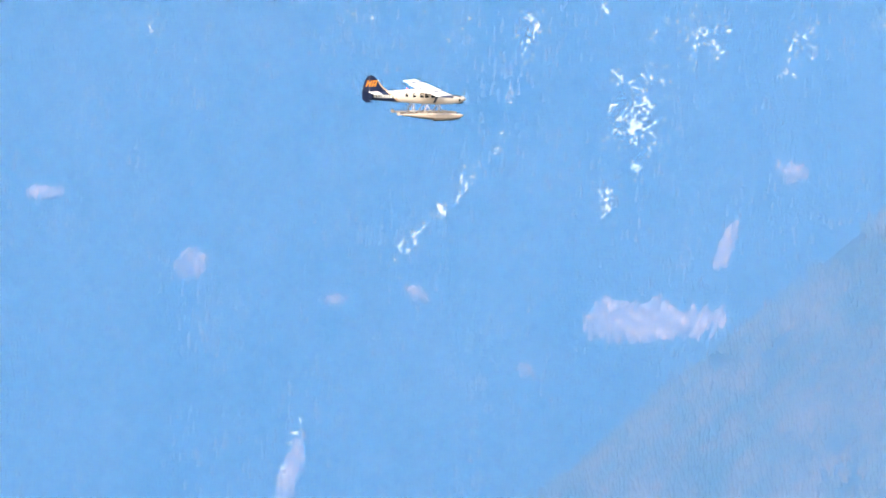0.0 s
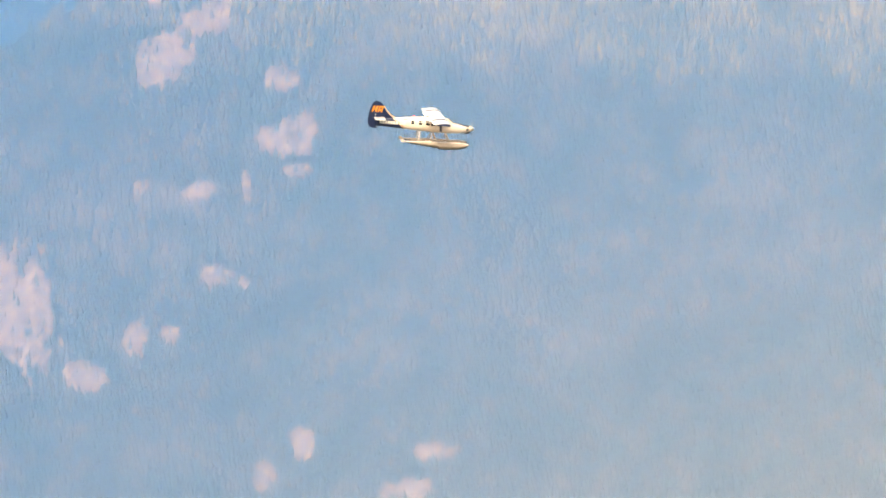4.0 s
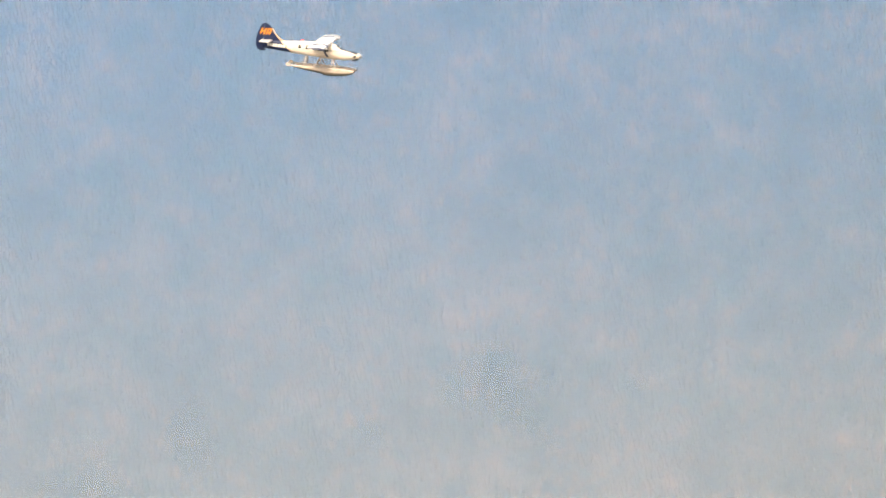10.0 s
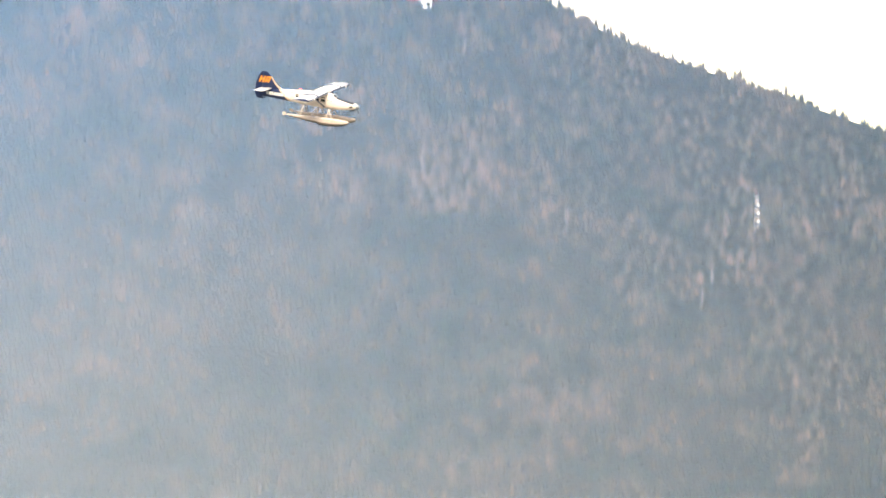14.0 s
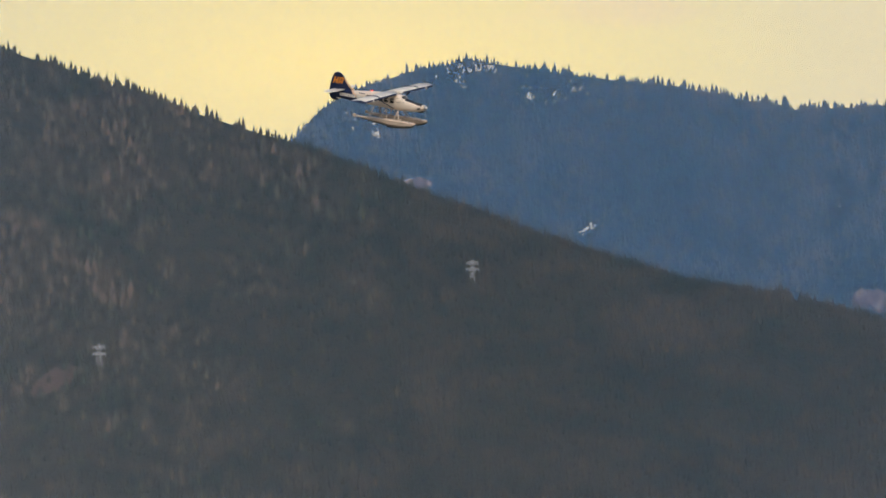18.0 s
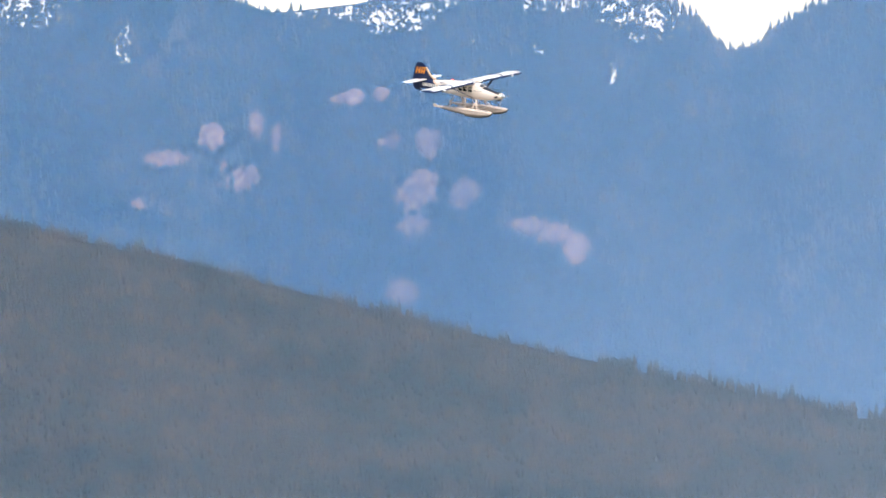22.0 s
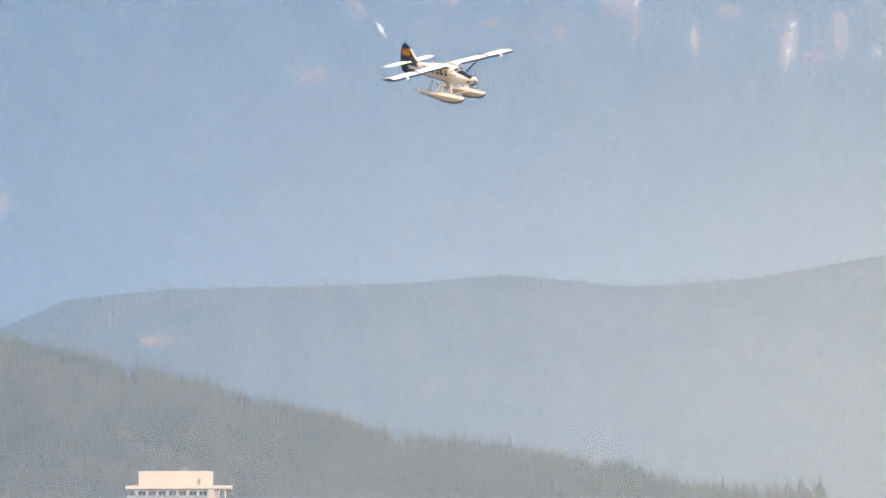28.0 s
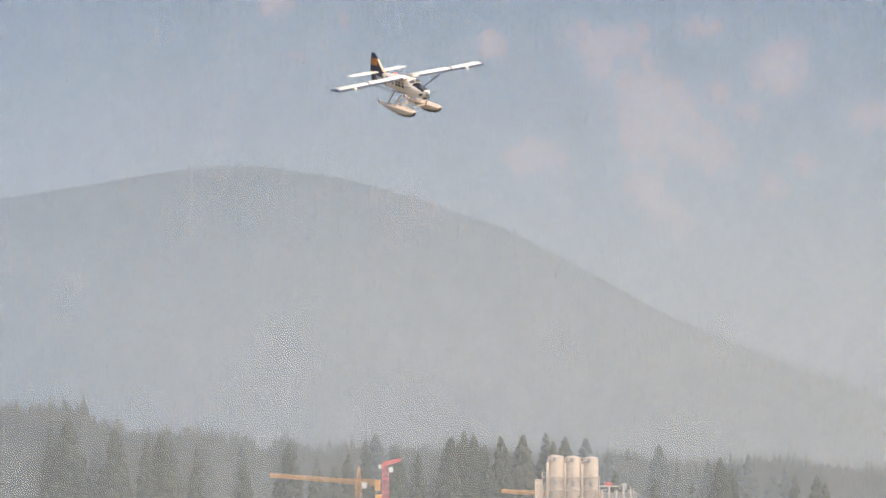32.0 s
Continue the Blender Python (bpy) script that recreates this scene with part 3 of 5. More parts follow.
SNOWS += [
    ("P", 45.29, 5.9, 0.223, 0.179, 0, 0.5), ("P", 45.70, 6.14, 0.424, 0.312, 0, 0.35), ("P", 46.26, 6.19, 0.402, 0.402, 0, 0.4), ("P", 46.73, 6.08, 0.357, 0.268, 0, 0.28),
    ("P", 47.13, 5.9, 0.402, 0.312, 0, 0.4), ("P", 47.40, 5.9, 0.268, 0.179, 0, 0.2), ("P", 46.90, 5.47, 0.0536, 0.152, 0, 0.5), ("P", 49.49, 4.92, 0.0625, 0.107, 15, 0.35),
    ("P", 50.36, 4.21, 0.446, 0.134, 0, 0.09), ("P", 46.10, 5.63, 1.34, 0.268, 0, 0.02), ("P", 55.90, 5.36, 0.804, 0.268, 0, 0.2), ("P", 55.63, 5.05, 0.107, 0.223, -30, 0.7)]
SNOWS += [
    ("P", 56.00, 4.65, 0.0446, 0.134, -20, 0.8), ("P", 50.43, 4.23, 0.491, 0.179, 0, 0.1), ("P", 56.30, 5.18, 0.0625, 0.0893, 0, 0.5), ("P", 55.54, 5.23, 0.179, 0.268, 0, 0.25),
    ("P", 51.37, 5.35, 0.0625, 0.0893, 0, 0.4), ("P", 58.00, 4.7, 0.0446, 0.312, 0, 0.5), ("P", 58.48, 4.52, 0.0536, 0.223, 0, 0.55), ("P", 59.23, 4.43, 0.0491, 0.446, 6, 0.7),
    ("P", 59.92, 4.48, 0.161, 0.0893, 0, 0.5), ("P", 59.63, 4.67, 0.0804, 0.223, 0, 0.3), ("P", 58.76, 4.77, 0.179, 0.0625, 0, 0.3), ("P", 56.00, 4.66, 0.0446, 0.143, -15, 0.6)]
SNOWS += [
    ("P", 60.54, 3.15, 0.0446, 0.402, 5, 0.35), ("P", 60.61, 3.46, 0.0446, 0.223, 22, 0.35), ("P", 62.13, 4.39, 0.223, 0.0625, 0, 0.35), ("P", 57.87, 4.83, 0.268, 0.134, -15, 0.2),
    ("P", 60.79, 4.83, 0.268, 0.179, 0, 0.05), ("P", 63.66, 3.91, 0.179, 0.0893, 0, 0.12), ("P", 63.93, 3.66, 0.268, 0.0625, 0, 0.12), ("P", 65.05, 3.84, 0.268, 0.0714, 0, 0.1)]
SIDES = {"H": HILL, "P": PEAKS, "K": KNOLL}


def inside(az, el, spots, side, grow=1.0):
    """How deep places lie in the outlines of spots: above 0 is within."""
    best = np.full(np.shape(az), -9.0)
    for sd_, a, e, w, h, lean, *_ in spots:
        if sd_ != side:
            continue
        c, s = math.cos(radians(lean)), math.sin(radians(lean))
        u, v = (az - a), (el - e)
        near = np.abs(u) + np.abs(v) < (w + h)
        uu, vv = (u * c - v * s) / (w * 0.5 * grow), (u * s + v * c) / (h * 0.5 * grow)
        best = np.where(near, np.maximum(best, 1 - np.hypot(uu, vv)), best)
    return best


def ragged(az, el):
    """Unevenness of the outlines of cliffs, longer downhill than across."""
    return 0.7 * fbm(az * 4.6, el * 3.0, 3, 3) + 0.62 * fbm(az * 22.0, el * 9.0, 4, 4, 0.65)


def rock_face(k, side, a, e, w, h, lean):
    """A craggy pale outcrop that stands proud of the slope, with a ragged outline."""
    ridge = SIDES[side]
    nu, nv = max(12, min(120, int(w / PXD / 1.8))), max(12, min(120, int(h / PXD / 1.8)))
    u, v = np.meshgrid(np.linspace(-1.3, 1.3, nu), np.linspace(-1.3, 1.3, nv))
    c, s = math.cos(radians(lean)), math.sin(radians(lean))
    uu, vv = u * w / 2, v * h / 2
    az, el = a + uu * c + vv * s, e - uu * s + vv * c
    depth = 0.92 - np.hypot(u, v) + 0.5 * ragged(az, el)
    lim = ridge.crest_el(az) - 0.03
    st = ridge.find(az, np.minimum(el, lim))
    p = ridge.place(az, st)
    out = 1.4 + 2.5 * np.clip(depth * 2, 0, 1) + 0.7 * fbm(az * 9, el * 5, k, 3) + 0.15 * fbm(az * 50, el * 24, k, 2)
    eye = -p / np.linalg.norm(p, axis=-1, keepdims=True)
    p = p + eye * np.clip(out, 0.4, 20)[..., None]
    keep = depth > 0
    i = np.arange(nv - 1)[:, None] * nu + np.arange(nu - 1)[None]
    ok = (keep[:-1, :-1] & keep[1:, 1:] & keep[:-1, 1:] & keep[1:, :-1]).ravel()
    i = i.ravel()[ok]
    if len(i) < 4:
        return
    tris = np.concatenate([np.stack([i, i + 1, i + nu + 1], -1), np.stack([i, i + nu + 1, i + nu], -1)])
    used, inv = np.unique(tris, return_inverse=True)
    if side == "H" and a > 30:
        ob = big_mesh("scrub_clearing", p.reshape(-1, 3)[used], inv.reshape(-1, 3), SCRUB)
        tagged(ob, "brown scrubby clearing in the dark conifer forest", "clearing", "clearings in the forest")
        return
    ob = big_mesh("rock_face", p.reshape(-1, 3)[used], inv.reshape(-1, 3), ROCK)
    size = "broad" if w * h > 0.25 else "small"
    tagged(ob, size + " bare pinkish granite cliff showing between the trees", "cliff", "granite cliffs of the mountains")


PXD = 7.0 / 1568
for k, spot in enumerate(ROCKS):
    rock_face(k + 1, *spot)


def snow_stuff(name, side, label):
    """Ragged snow lying in the fields, in clumps and streaks."""
    ridge, rng = SIDES[side], np.random.default_rng(11)
    places, tris, base = [], [], 0
    for sd_, a, e, w, h, lean, share in SNOWS:
        if sd_ != side:
            continue
        nu, nv = max(8, int(w * 1.2 / PXD / 1.3)), max(8, int(h * 1.2 / PXD / 1.1))
        u, v = np.meshgrid(np.linspace(-1.2, 1.2, nu), np.linspace(-1.2, 1.2, nv))
        u, v = u + rng.normal(0, 0.6 / nu, u.shape), v + rng.normal(0, 0.6 / nv, v.shape)
        uu, vv = u * w / 2, v * h / 2
        c, s = math.cos(radians(lean)), math.sin(radians(lean))
        az, el = a + uu * c + vv * s, e - uu * s + vv * c
        score = 0.6 * (1 - np.hypot(u, v)) + 0.5 * fbm(az * 9, el * 7, 2, 3) + 1.2 * fbm(az * 52, el * 36, 8, 3, 0.75)
        keep = (score > np.quantile(score, 1 - min(0.6, share * (0.42 if a < 20 else 0.62)))) & (el < ridge.crest_el(az) - 0.01)
        i = np.arange(nv - 1)[:, None] * nu + np.arange(nu - 1)[None]
        i = i.ravel()[(keep[:-1, :-1] & keep[1:, 1:] & (keep[:-1, 1:] | keep[1:, :-1])).ravel()]
        if not len(i):
            continue
        t = np.concatenate([np.stack([i, i + 1, i + nu + 1], -1), np.stack([i, i + nu + 1, i + nu], -1)])
        used, inv = np.unique(t, return_inverse=True)
        p = ridge.place(az.ravel()[used], ridge.find(az.ravel()[used], np.minimum(el.ravel()[used], ridge.crest_el(az.ravel()[used]))))
        places.append(p - p / np.linalg.norm(p, axis=-1, keepdims=True) * (3.0 + 0.7 * rng.random(len(p)))[:, None])
        tris.append(inv.reshape(-1, 3) + base)
        base += len(p)
    tagged(big_mesh(name, np.concatenate(places), np.concatenate(tris), SNOW), label, "snow", kind="stuff")


snow_stuff("snow_patches", "P", "scattered old snow patches between high trees and rock")
snow_stuff("hill_snow_patches", "H", "few leftover snow patches on the wooded hilltop")


# ---------------------------------------------------------------- woods
def forest(name, ridge, side, az0, az1, el_low, n, height, material, label, seed, crest_rows=0, wide=0.2, gap=0.0, el_top=None, crest_size=0.8, fade=(6, 6), two_tiers=True):
    """Conifers over a slope, evenly over the view from the lookout; height in pixels-worth of degrees."""
    rng = np.random.default_rng(seed)
    az = az0 + (az1 - az0) * rng.random(n)
    top, low = ridge.crest_el(az), np.interp(az, [p[0] for p in el_low], [p[1] for p in el_low])
    top = top if el_top is None else np.minimum(top, np.interp(az, [p[0] for p in el_top], [p[1] for p in el_top]))
    el = low + (top - low) * rng.random(n)
    if crest_rows:
        a2 = az0 + (az1 - az0) * rng.random(crest_rows)
        az, el = np.append(az, a2), np.append(el, ridge.crest_el(a2) - PXD * 14 * rng.random(crest_rows) ** 1.6)
    below = ridge.crest_el(az) - el
    if el_top is not None:
        low = low + 0.22 * fbm(az * 1.3, el * 1.3, 12, 4)
    small = np.interp(az, [48, 56, 60], [1.0, 1.35, 1.5])
    edge = below < PXD * 14
    small = np.where(edge, (0.45 + 0.75 * rng.random(len(az)) ** 1.8) * crest_size * np.interp(az, [44, 52, 58], [1.0, 1.45, 1.6]), small)
    bare = inside(az, el, ROCKS, side) - 0.08 + 0.5 * ragged(az, el)
    ok = (below > 0) & ((bare < 0.03) | (rng.random(len(az)) < 0.16))
    ok &= ~edge | (fbm(az * 8, el * 0, 6, 3) > -0.7)
    ok &= fbm(az * 2.2, el * 3.0, 1, 4) > -0.75 + gap
    ok &= rng.random(len(az)) < np.clip((az - az0) / fade[0], 0.0, 1) * np.clip((az1 - az) / fade[1], 0.0, 1)
    if el_top is not None:
        ok &= rng.random(len(az)) < np.clip((el - low) / 0.45, 0.0, 1) ** 1.5
    ok &= (inside(az, el, DENSE_SNOW, side) < 0.05) | (rng.random(len(az)) < 0.3) | edge
    az, el, small = az[ok], el[ok], small[ok]
    base = ridge.place(az, ridge.find(az, el))
    n = len(base)
    r = np.hypot(base[:, 0], base[:, 1])
    stand = 0.92 + 0.3 * fbm(az * 1.6, el * 2.2, 9, 3)
    h = small * r * math.tan(radians(PXD)) * height * stand * (0.6 + 0.75 * rng.random(n) ** 1.3)
    sides = 4 if two_tiers else 5
    tiers = ((0.02, 0.72, wide), (0.40, 1.0, wide * 0.66)) if two_tiers else ((0.0, 1.0, wide),)
    step = sides + 1
    co = np.zeros((n, step * len(tiers), 3))
    th0 = rng.random(n) * 6.283
    lean = rng.normal(0, 0.02, (n, 2))
    for tier, (zb, zt, rad) in enumerate(tiers):
        for i in range(sides):
            th = th0 + (i + 0.5 * tier) * 2 * math.pi / sides
            rr = h * rad * (0.75 + 0.5 * rng.random(n))
            co[:, tier * step + i] = np.stack([rr * np.cos(th), rr * np.sin(th), h * (zb + 0.08 * rng.random(n))], -1)
        co[:, tier * step + sides, 2] = h * zt
        co[:, tier * step + sides, :2] = lean * h[:, None]
    co += base[:, None] - np.array([0, 0, 0.5])
    one = np.array([[off + i, off + (i + 1) % sides, off + sides] for off in range(0, step * len(tiers), step) for i in range(sides)])
    tris = (np.arange(n)[:, None, None] * step * len(tiers) + one[None]).reshape(-1, 3)
    return tagged(big_mesh(name, co.reshape(-1, 3), tris, material), label, "forest", kind="stuff")


DENSE_SNOW = [f for f in SNOWS if f[6] >= 0.25]
LOW = [(-9, 4.8), (0, 5.0), (9, 5.0), (20, 4.0), (28, 3.4), (36, 2.6), (44, 1.4), (50, 1.0), (56, 0.2), (72, 0.0)]
# lower and upper bounds of the band whose sunlight is painted
SUNLIT_LOW = [(6, 9.25), (9, 8.95), (12, 8.8), (15, 8.85), (21, 8.6)]
SUNLIT_TOP = [(6, 9.8), (9, 9.8), (12, 9.7), (15, 9.6), (18, 9.3), (21, 9.0)]
LOW_B = [(-9, 4.8), (4, 5.0), (9, 8), (36, 5.0), (38, 4.2), (48, 2.4), (55, 1.2), (72, 0.6)]
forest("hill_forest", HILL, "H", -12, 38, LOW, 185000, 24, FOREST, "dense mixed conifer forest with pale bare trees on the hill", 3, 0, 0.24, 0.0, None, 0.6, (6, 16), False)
forest("lower_forest", HILL, "H", 22, 74, LOW, 170000, 21, SHADED_FOREST, "dense conifer forest on the descending flank, coloured darker for shade", 13, 0, 0.24, 0.0, None, 0.64, (16, 6), False)
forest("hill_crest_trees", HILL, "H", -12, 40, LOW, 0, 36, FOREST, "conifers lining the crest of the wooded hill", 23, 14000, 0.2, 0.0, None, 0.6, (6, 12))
forest("flank_crest_trees", HILL, "H", 26, 74, LOW, 0, 31, SHADED_FOREST, "firs lining the crest of the descending flank, coloured darker for shade", 33, 17000, 0.2, 0.0, None, 0.64, (12, 6))
forest("larch_belt", HILL, "H", 3, 24, SUNLIT_LOW, 18000, 22, SUNLIT_FOREST, "straw-coloured tree belt high on the hill, sunlight put into its colour", 17, 0, 0.22, 0.0, SUNLIT_TOP, 0.6, (6, 6), False)
forest("mountain_forest", PEAKS, "P", -12, 74, LOW_B, 95000, 21, FAR_FOREST, "far dark conifer forest clinging to the mountain range", 4, 20000, 0.23, 0.06, None, 0.85)
forest("knoll_forest", KNOLL, "K", 47, 76, [(49, 0.2), (72, 0.2)], 13000, 20, FAR_FOREST, "hazy mixed forest on the rounded knoll", 5, 0, 0.22, 0.0, None, 0.35)


def snags(n):
    """Bleached dead trunks standing in the forest of the hill."""
    rng = np.random.default_rng(21)
    az, f = 11 + 22 * rng.random(n), rng.random(n)
    el = 5.2 + (HILL.crest_el(az) - 5.6) * f
    ok = fbm(az * 0.9, el * 1.3, 3, 3) > -0.1
    az, el = az[ok], el[ok]
    p = HILL.place(az, HILL.find(az, el))
    h = np.hypot(p[:, 0], p[:, 1]) * math.tan(radians(PXD)) * (10 + 24 * rng.random(len(az)) ** 2)
    co = np.zeros((len(az), 9, 3))
    for i in range(4):
        c, s = math.cos(i * math.pi / 2), math.sin(i * math.pi / 2)
        co[:, i] = np.stack([h * 0.045 * c, h * 0.045 * s, h * 0], -1)
        co[:, 4 + i] = np.stack([h * 0.03 * c, h * 0.03 * s, h * 0.7], -1)
    co[:, 8, 2] = h
    co += p[:, None]
    one = np.array([t for i in range(4) for t in ((i, (i + 1) % 4, 4 + i), ((i + 1) % 4, 4 + (i + 1) % 4, 4 + i), (4 + i, 4 + (i + 1) % 4, 8))])
    tris = (np.arange(len(az))[:, None, None] * 9 + one[None]).reshape(-1, 3)
    tagged(big_mesh("dead_trunks", co.reshape(-1, 3), tris, SNAG), "bleached dead tree trunks standing among the conifers", "dead trees", kind="stuff")


snags(2000)


# ---------------------------------------------------------------- haze sheets
def haze_sheet(name, r, az0, az1, z1, material, label):
    az = np.linspace(az0, az1, 90)
    a = np.radians(az)
    co = np.concatenate([np.stack([r * np.sin(a), r * np.cos(a), np.full(90, z)], -1) for z in (1.0, z1)])
    i = np.arange(89)
    tris = np.concatenate([np.stack([i, i + 1, i + 91], -1), np.stack([i, i + 91, i + 90], -1)])
    return tagged(big_mesh(name, co, tris, material), label, "haze", kind="structure")


# haze put into curved see-through sheets, bluer or paler by bearing
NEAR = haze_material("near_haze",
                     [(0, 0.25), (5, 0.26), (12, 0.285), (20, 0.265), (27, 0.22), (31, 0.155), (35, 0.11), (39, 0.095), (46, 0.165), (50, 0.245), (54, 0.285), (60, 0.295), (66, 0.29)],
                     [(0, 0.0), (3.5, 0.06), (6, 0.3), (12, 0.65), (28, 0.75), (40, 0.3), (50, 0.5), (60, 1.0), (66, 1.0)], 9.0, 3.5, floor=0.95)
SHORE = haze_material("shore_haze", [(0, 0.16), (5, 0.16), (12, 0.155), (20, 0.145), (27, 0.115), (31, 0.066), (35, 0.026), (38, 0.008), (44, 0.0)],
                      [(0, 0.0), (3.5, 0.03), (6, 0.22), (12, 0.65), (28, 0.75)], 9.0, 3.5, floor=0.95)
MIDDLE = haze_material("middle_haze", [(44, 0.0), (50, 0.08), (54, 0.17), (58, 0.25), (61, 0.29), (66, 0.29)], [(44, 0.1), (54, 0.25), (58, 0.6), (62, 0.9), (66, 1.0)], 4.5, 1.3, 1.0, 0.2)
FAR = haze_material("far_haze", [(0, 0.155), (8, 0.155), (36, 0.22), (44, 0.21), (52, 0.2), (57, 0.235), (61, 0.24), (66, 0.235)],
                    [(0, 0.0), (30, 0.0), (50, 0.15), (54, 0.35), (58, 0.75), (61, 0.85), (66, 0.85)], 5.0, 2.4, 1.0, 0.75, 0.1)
haze_sheet("haze_near", 2100, -12, 78, 620, NEAR, "curved see-through sheet painted as thin pale haze hanging over the lowland")
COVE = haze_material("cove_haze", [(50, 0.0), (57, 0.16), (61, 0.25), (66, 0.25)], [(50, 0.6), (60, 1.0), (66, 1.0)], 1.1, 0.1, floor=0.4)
haze_sheet("haze_cove", 2362, 50, 78, 300, COVE, "curved see-through sheet painted as pale haze before the wooded shore")
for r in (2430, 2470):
    haze_sheet("haze_shore", r, -12, 46, 620, SHORE, "curved see-through sheet painted as pale morning haze below the wooded flank")
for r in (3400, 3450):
    haze_sheet("haze_middle", r, 44, 78, 360, MIDDLE, "curved see-through sheet painted as grey haze in the valley mouth before the knoll")
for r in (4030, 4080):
    haze_sheet("haze_far", r, -12, 78, 900, FAR, "curved see-through sheet painted as deep blue haze before the far mountain range")


def sky_backdrop():
    a = np.radians(np.linspace(-30, 100, 60))
    co = np.concatenate([np.stack([4930 * np.sin(a), 4930 * np.cos(a), np.full(60, z)], -1) for z in (-5.0, 1500.0)])
    i = np.arange(59)
    tris = np.concatenate([np.stack([i, i + 1, i + 61], -1), np.stack([i, i + 61, i + 60], -1)])
    tagged(big_mesh("backdrop", co, tris, glow_sky()), "straw-yellow evening sky with rosy thin cloud", "sky", kind="structure")


sky_backdrop()


# ---------------------------------------------------------------- seaplane (x ahead, y to its left, z up)
def super_ring(x, bot, top, half, power=2.6, n=28):
    """A rounded body section at x."""
    zc, hz = (bot + top) / 2, (top - bot) / 2
    out = []
    for i in range(n):
        c, s = math.cos(2 * math.pi * i / n), math.sin(2 * math.pi * i / n)
        out.append((x, half * math.copysign(abs(c) ** (2 / power), c), zc + hz * math.copysign(abs(s) ** (2 / power), s)))
    return out


def wing_ring(y, x_lead, chord, z, thick, droop=0.0):
    """An aerofoil section at y, leading edge at x_lead."""
    prof = [(0, 0), (0.03, 0.42), (0.12, 0.75), (0.3, 1.0), (0.55, 0.8), (0.8, 0.4), (1.0, 0.03), (1.0, -0.03), (0.75, -0.15), (0.4, -0.3), (0.12, -0.35), (0.03, -0.2)]
    return [(x_lead - u * chord, y, z + v * thick - droop * max(0, u - 0.7) * chord) for u, v in prof]


def side_panel(name, outline, x, sgn, z, material, parent, label="", lift=0.006, thick=0.03):
    """A thin plate that follows the body's side; outline in (x, z) about its middle."""
    pts = [(x + a, z + b) for a, b in outline]
    out = [(px, sgn * (half_width(px, pz) + lift), pz) for px, pz in pts]
    inn = [(px, sgn * (half_width(px, pz) + lift - thick), pz) for px, pz in pts]
    return part(name, ring_loft([inn, out]), material, parent, label)


def flat_panel(name, outline, y, material, parent, label="", thick=0.008):
    """A thin plate at y, standing on a flat fin; outline in (x, z)."""
    return part(name, slab_xz(outline, y, y + math.copysign(thick, y)), material, parent, label)


def rounded(w, h, r=0.08):
    pts = []
    for cx, cz, a0 in ((w / 2 - r, h / 2 - r, 0), (-w / 2 + r, h / 2 - r, 90), (-w / 2 + r, -h / 2 + r, 180), (w / 2 - r, -h / 2 + r, 270)):
        for k in range(4):
            a = radians(a0 + 30 * k)
            pts.append((cx + r * math.cos(a), cz + r * math.sin(a)))
    return pts


BODY = [(4.02, -0.34, 0.25, 0.30), (3.9, -0.40, 0.29, 0.35), (3.5, -0.50, 0.35, 0.44), (2.9, -0.62, 0.43, 0.54), (2.3, -0.69, 0.53, 0.63), (1.8, -0.72, 0.64, 0.69),
        (1.45, -0.74, 0.84, 0.74), (1.1, -0.75, 1.01, 0.77), (0.7, -0.75, 1.08, 0.79), (0, -0.74, 1.10, 0.80), (-1.5, -0.68, 1.07, 0.79), (-2.6, -0.62, 0.98, 0.72),
        (-3.6, -0.57, 0.88, 0.60), (-4.8, -0.50, 0.77, 0.44), (-6.0, -0.43, 0.67, 0.29), (-7.0, -0.38, 0.60, 0.17), (-7.5, -0.36, 0.54, 0.10)]


def half_width(x, z):
    """How wide the body is at x and z."""
    xs = [b[0] for b in BODY][::-1]
    bot, top, half = (np.interp(x, xs, [b[i] for b in BODY][::-1]) for i in (1, 2, 3))
    t = min(0.999, abs((z - (bot + top) / 2) / ((top - bot) / 2)))
    return half * (1 - t ** 2.6) ** (1 / 2.6)


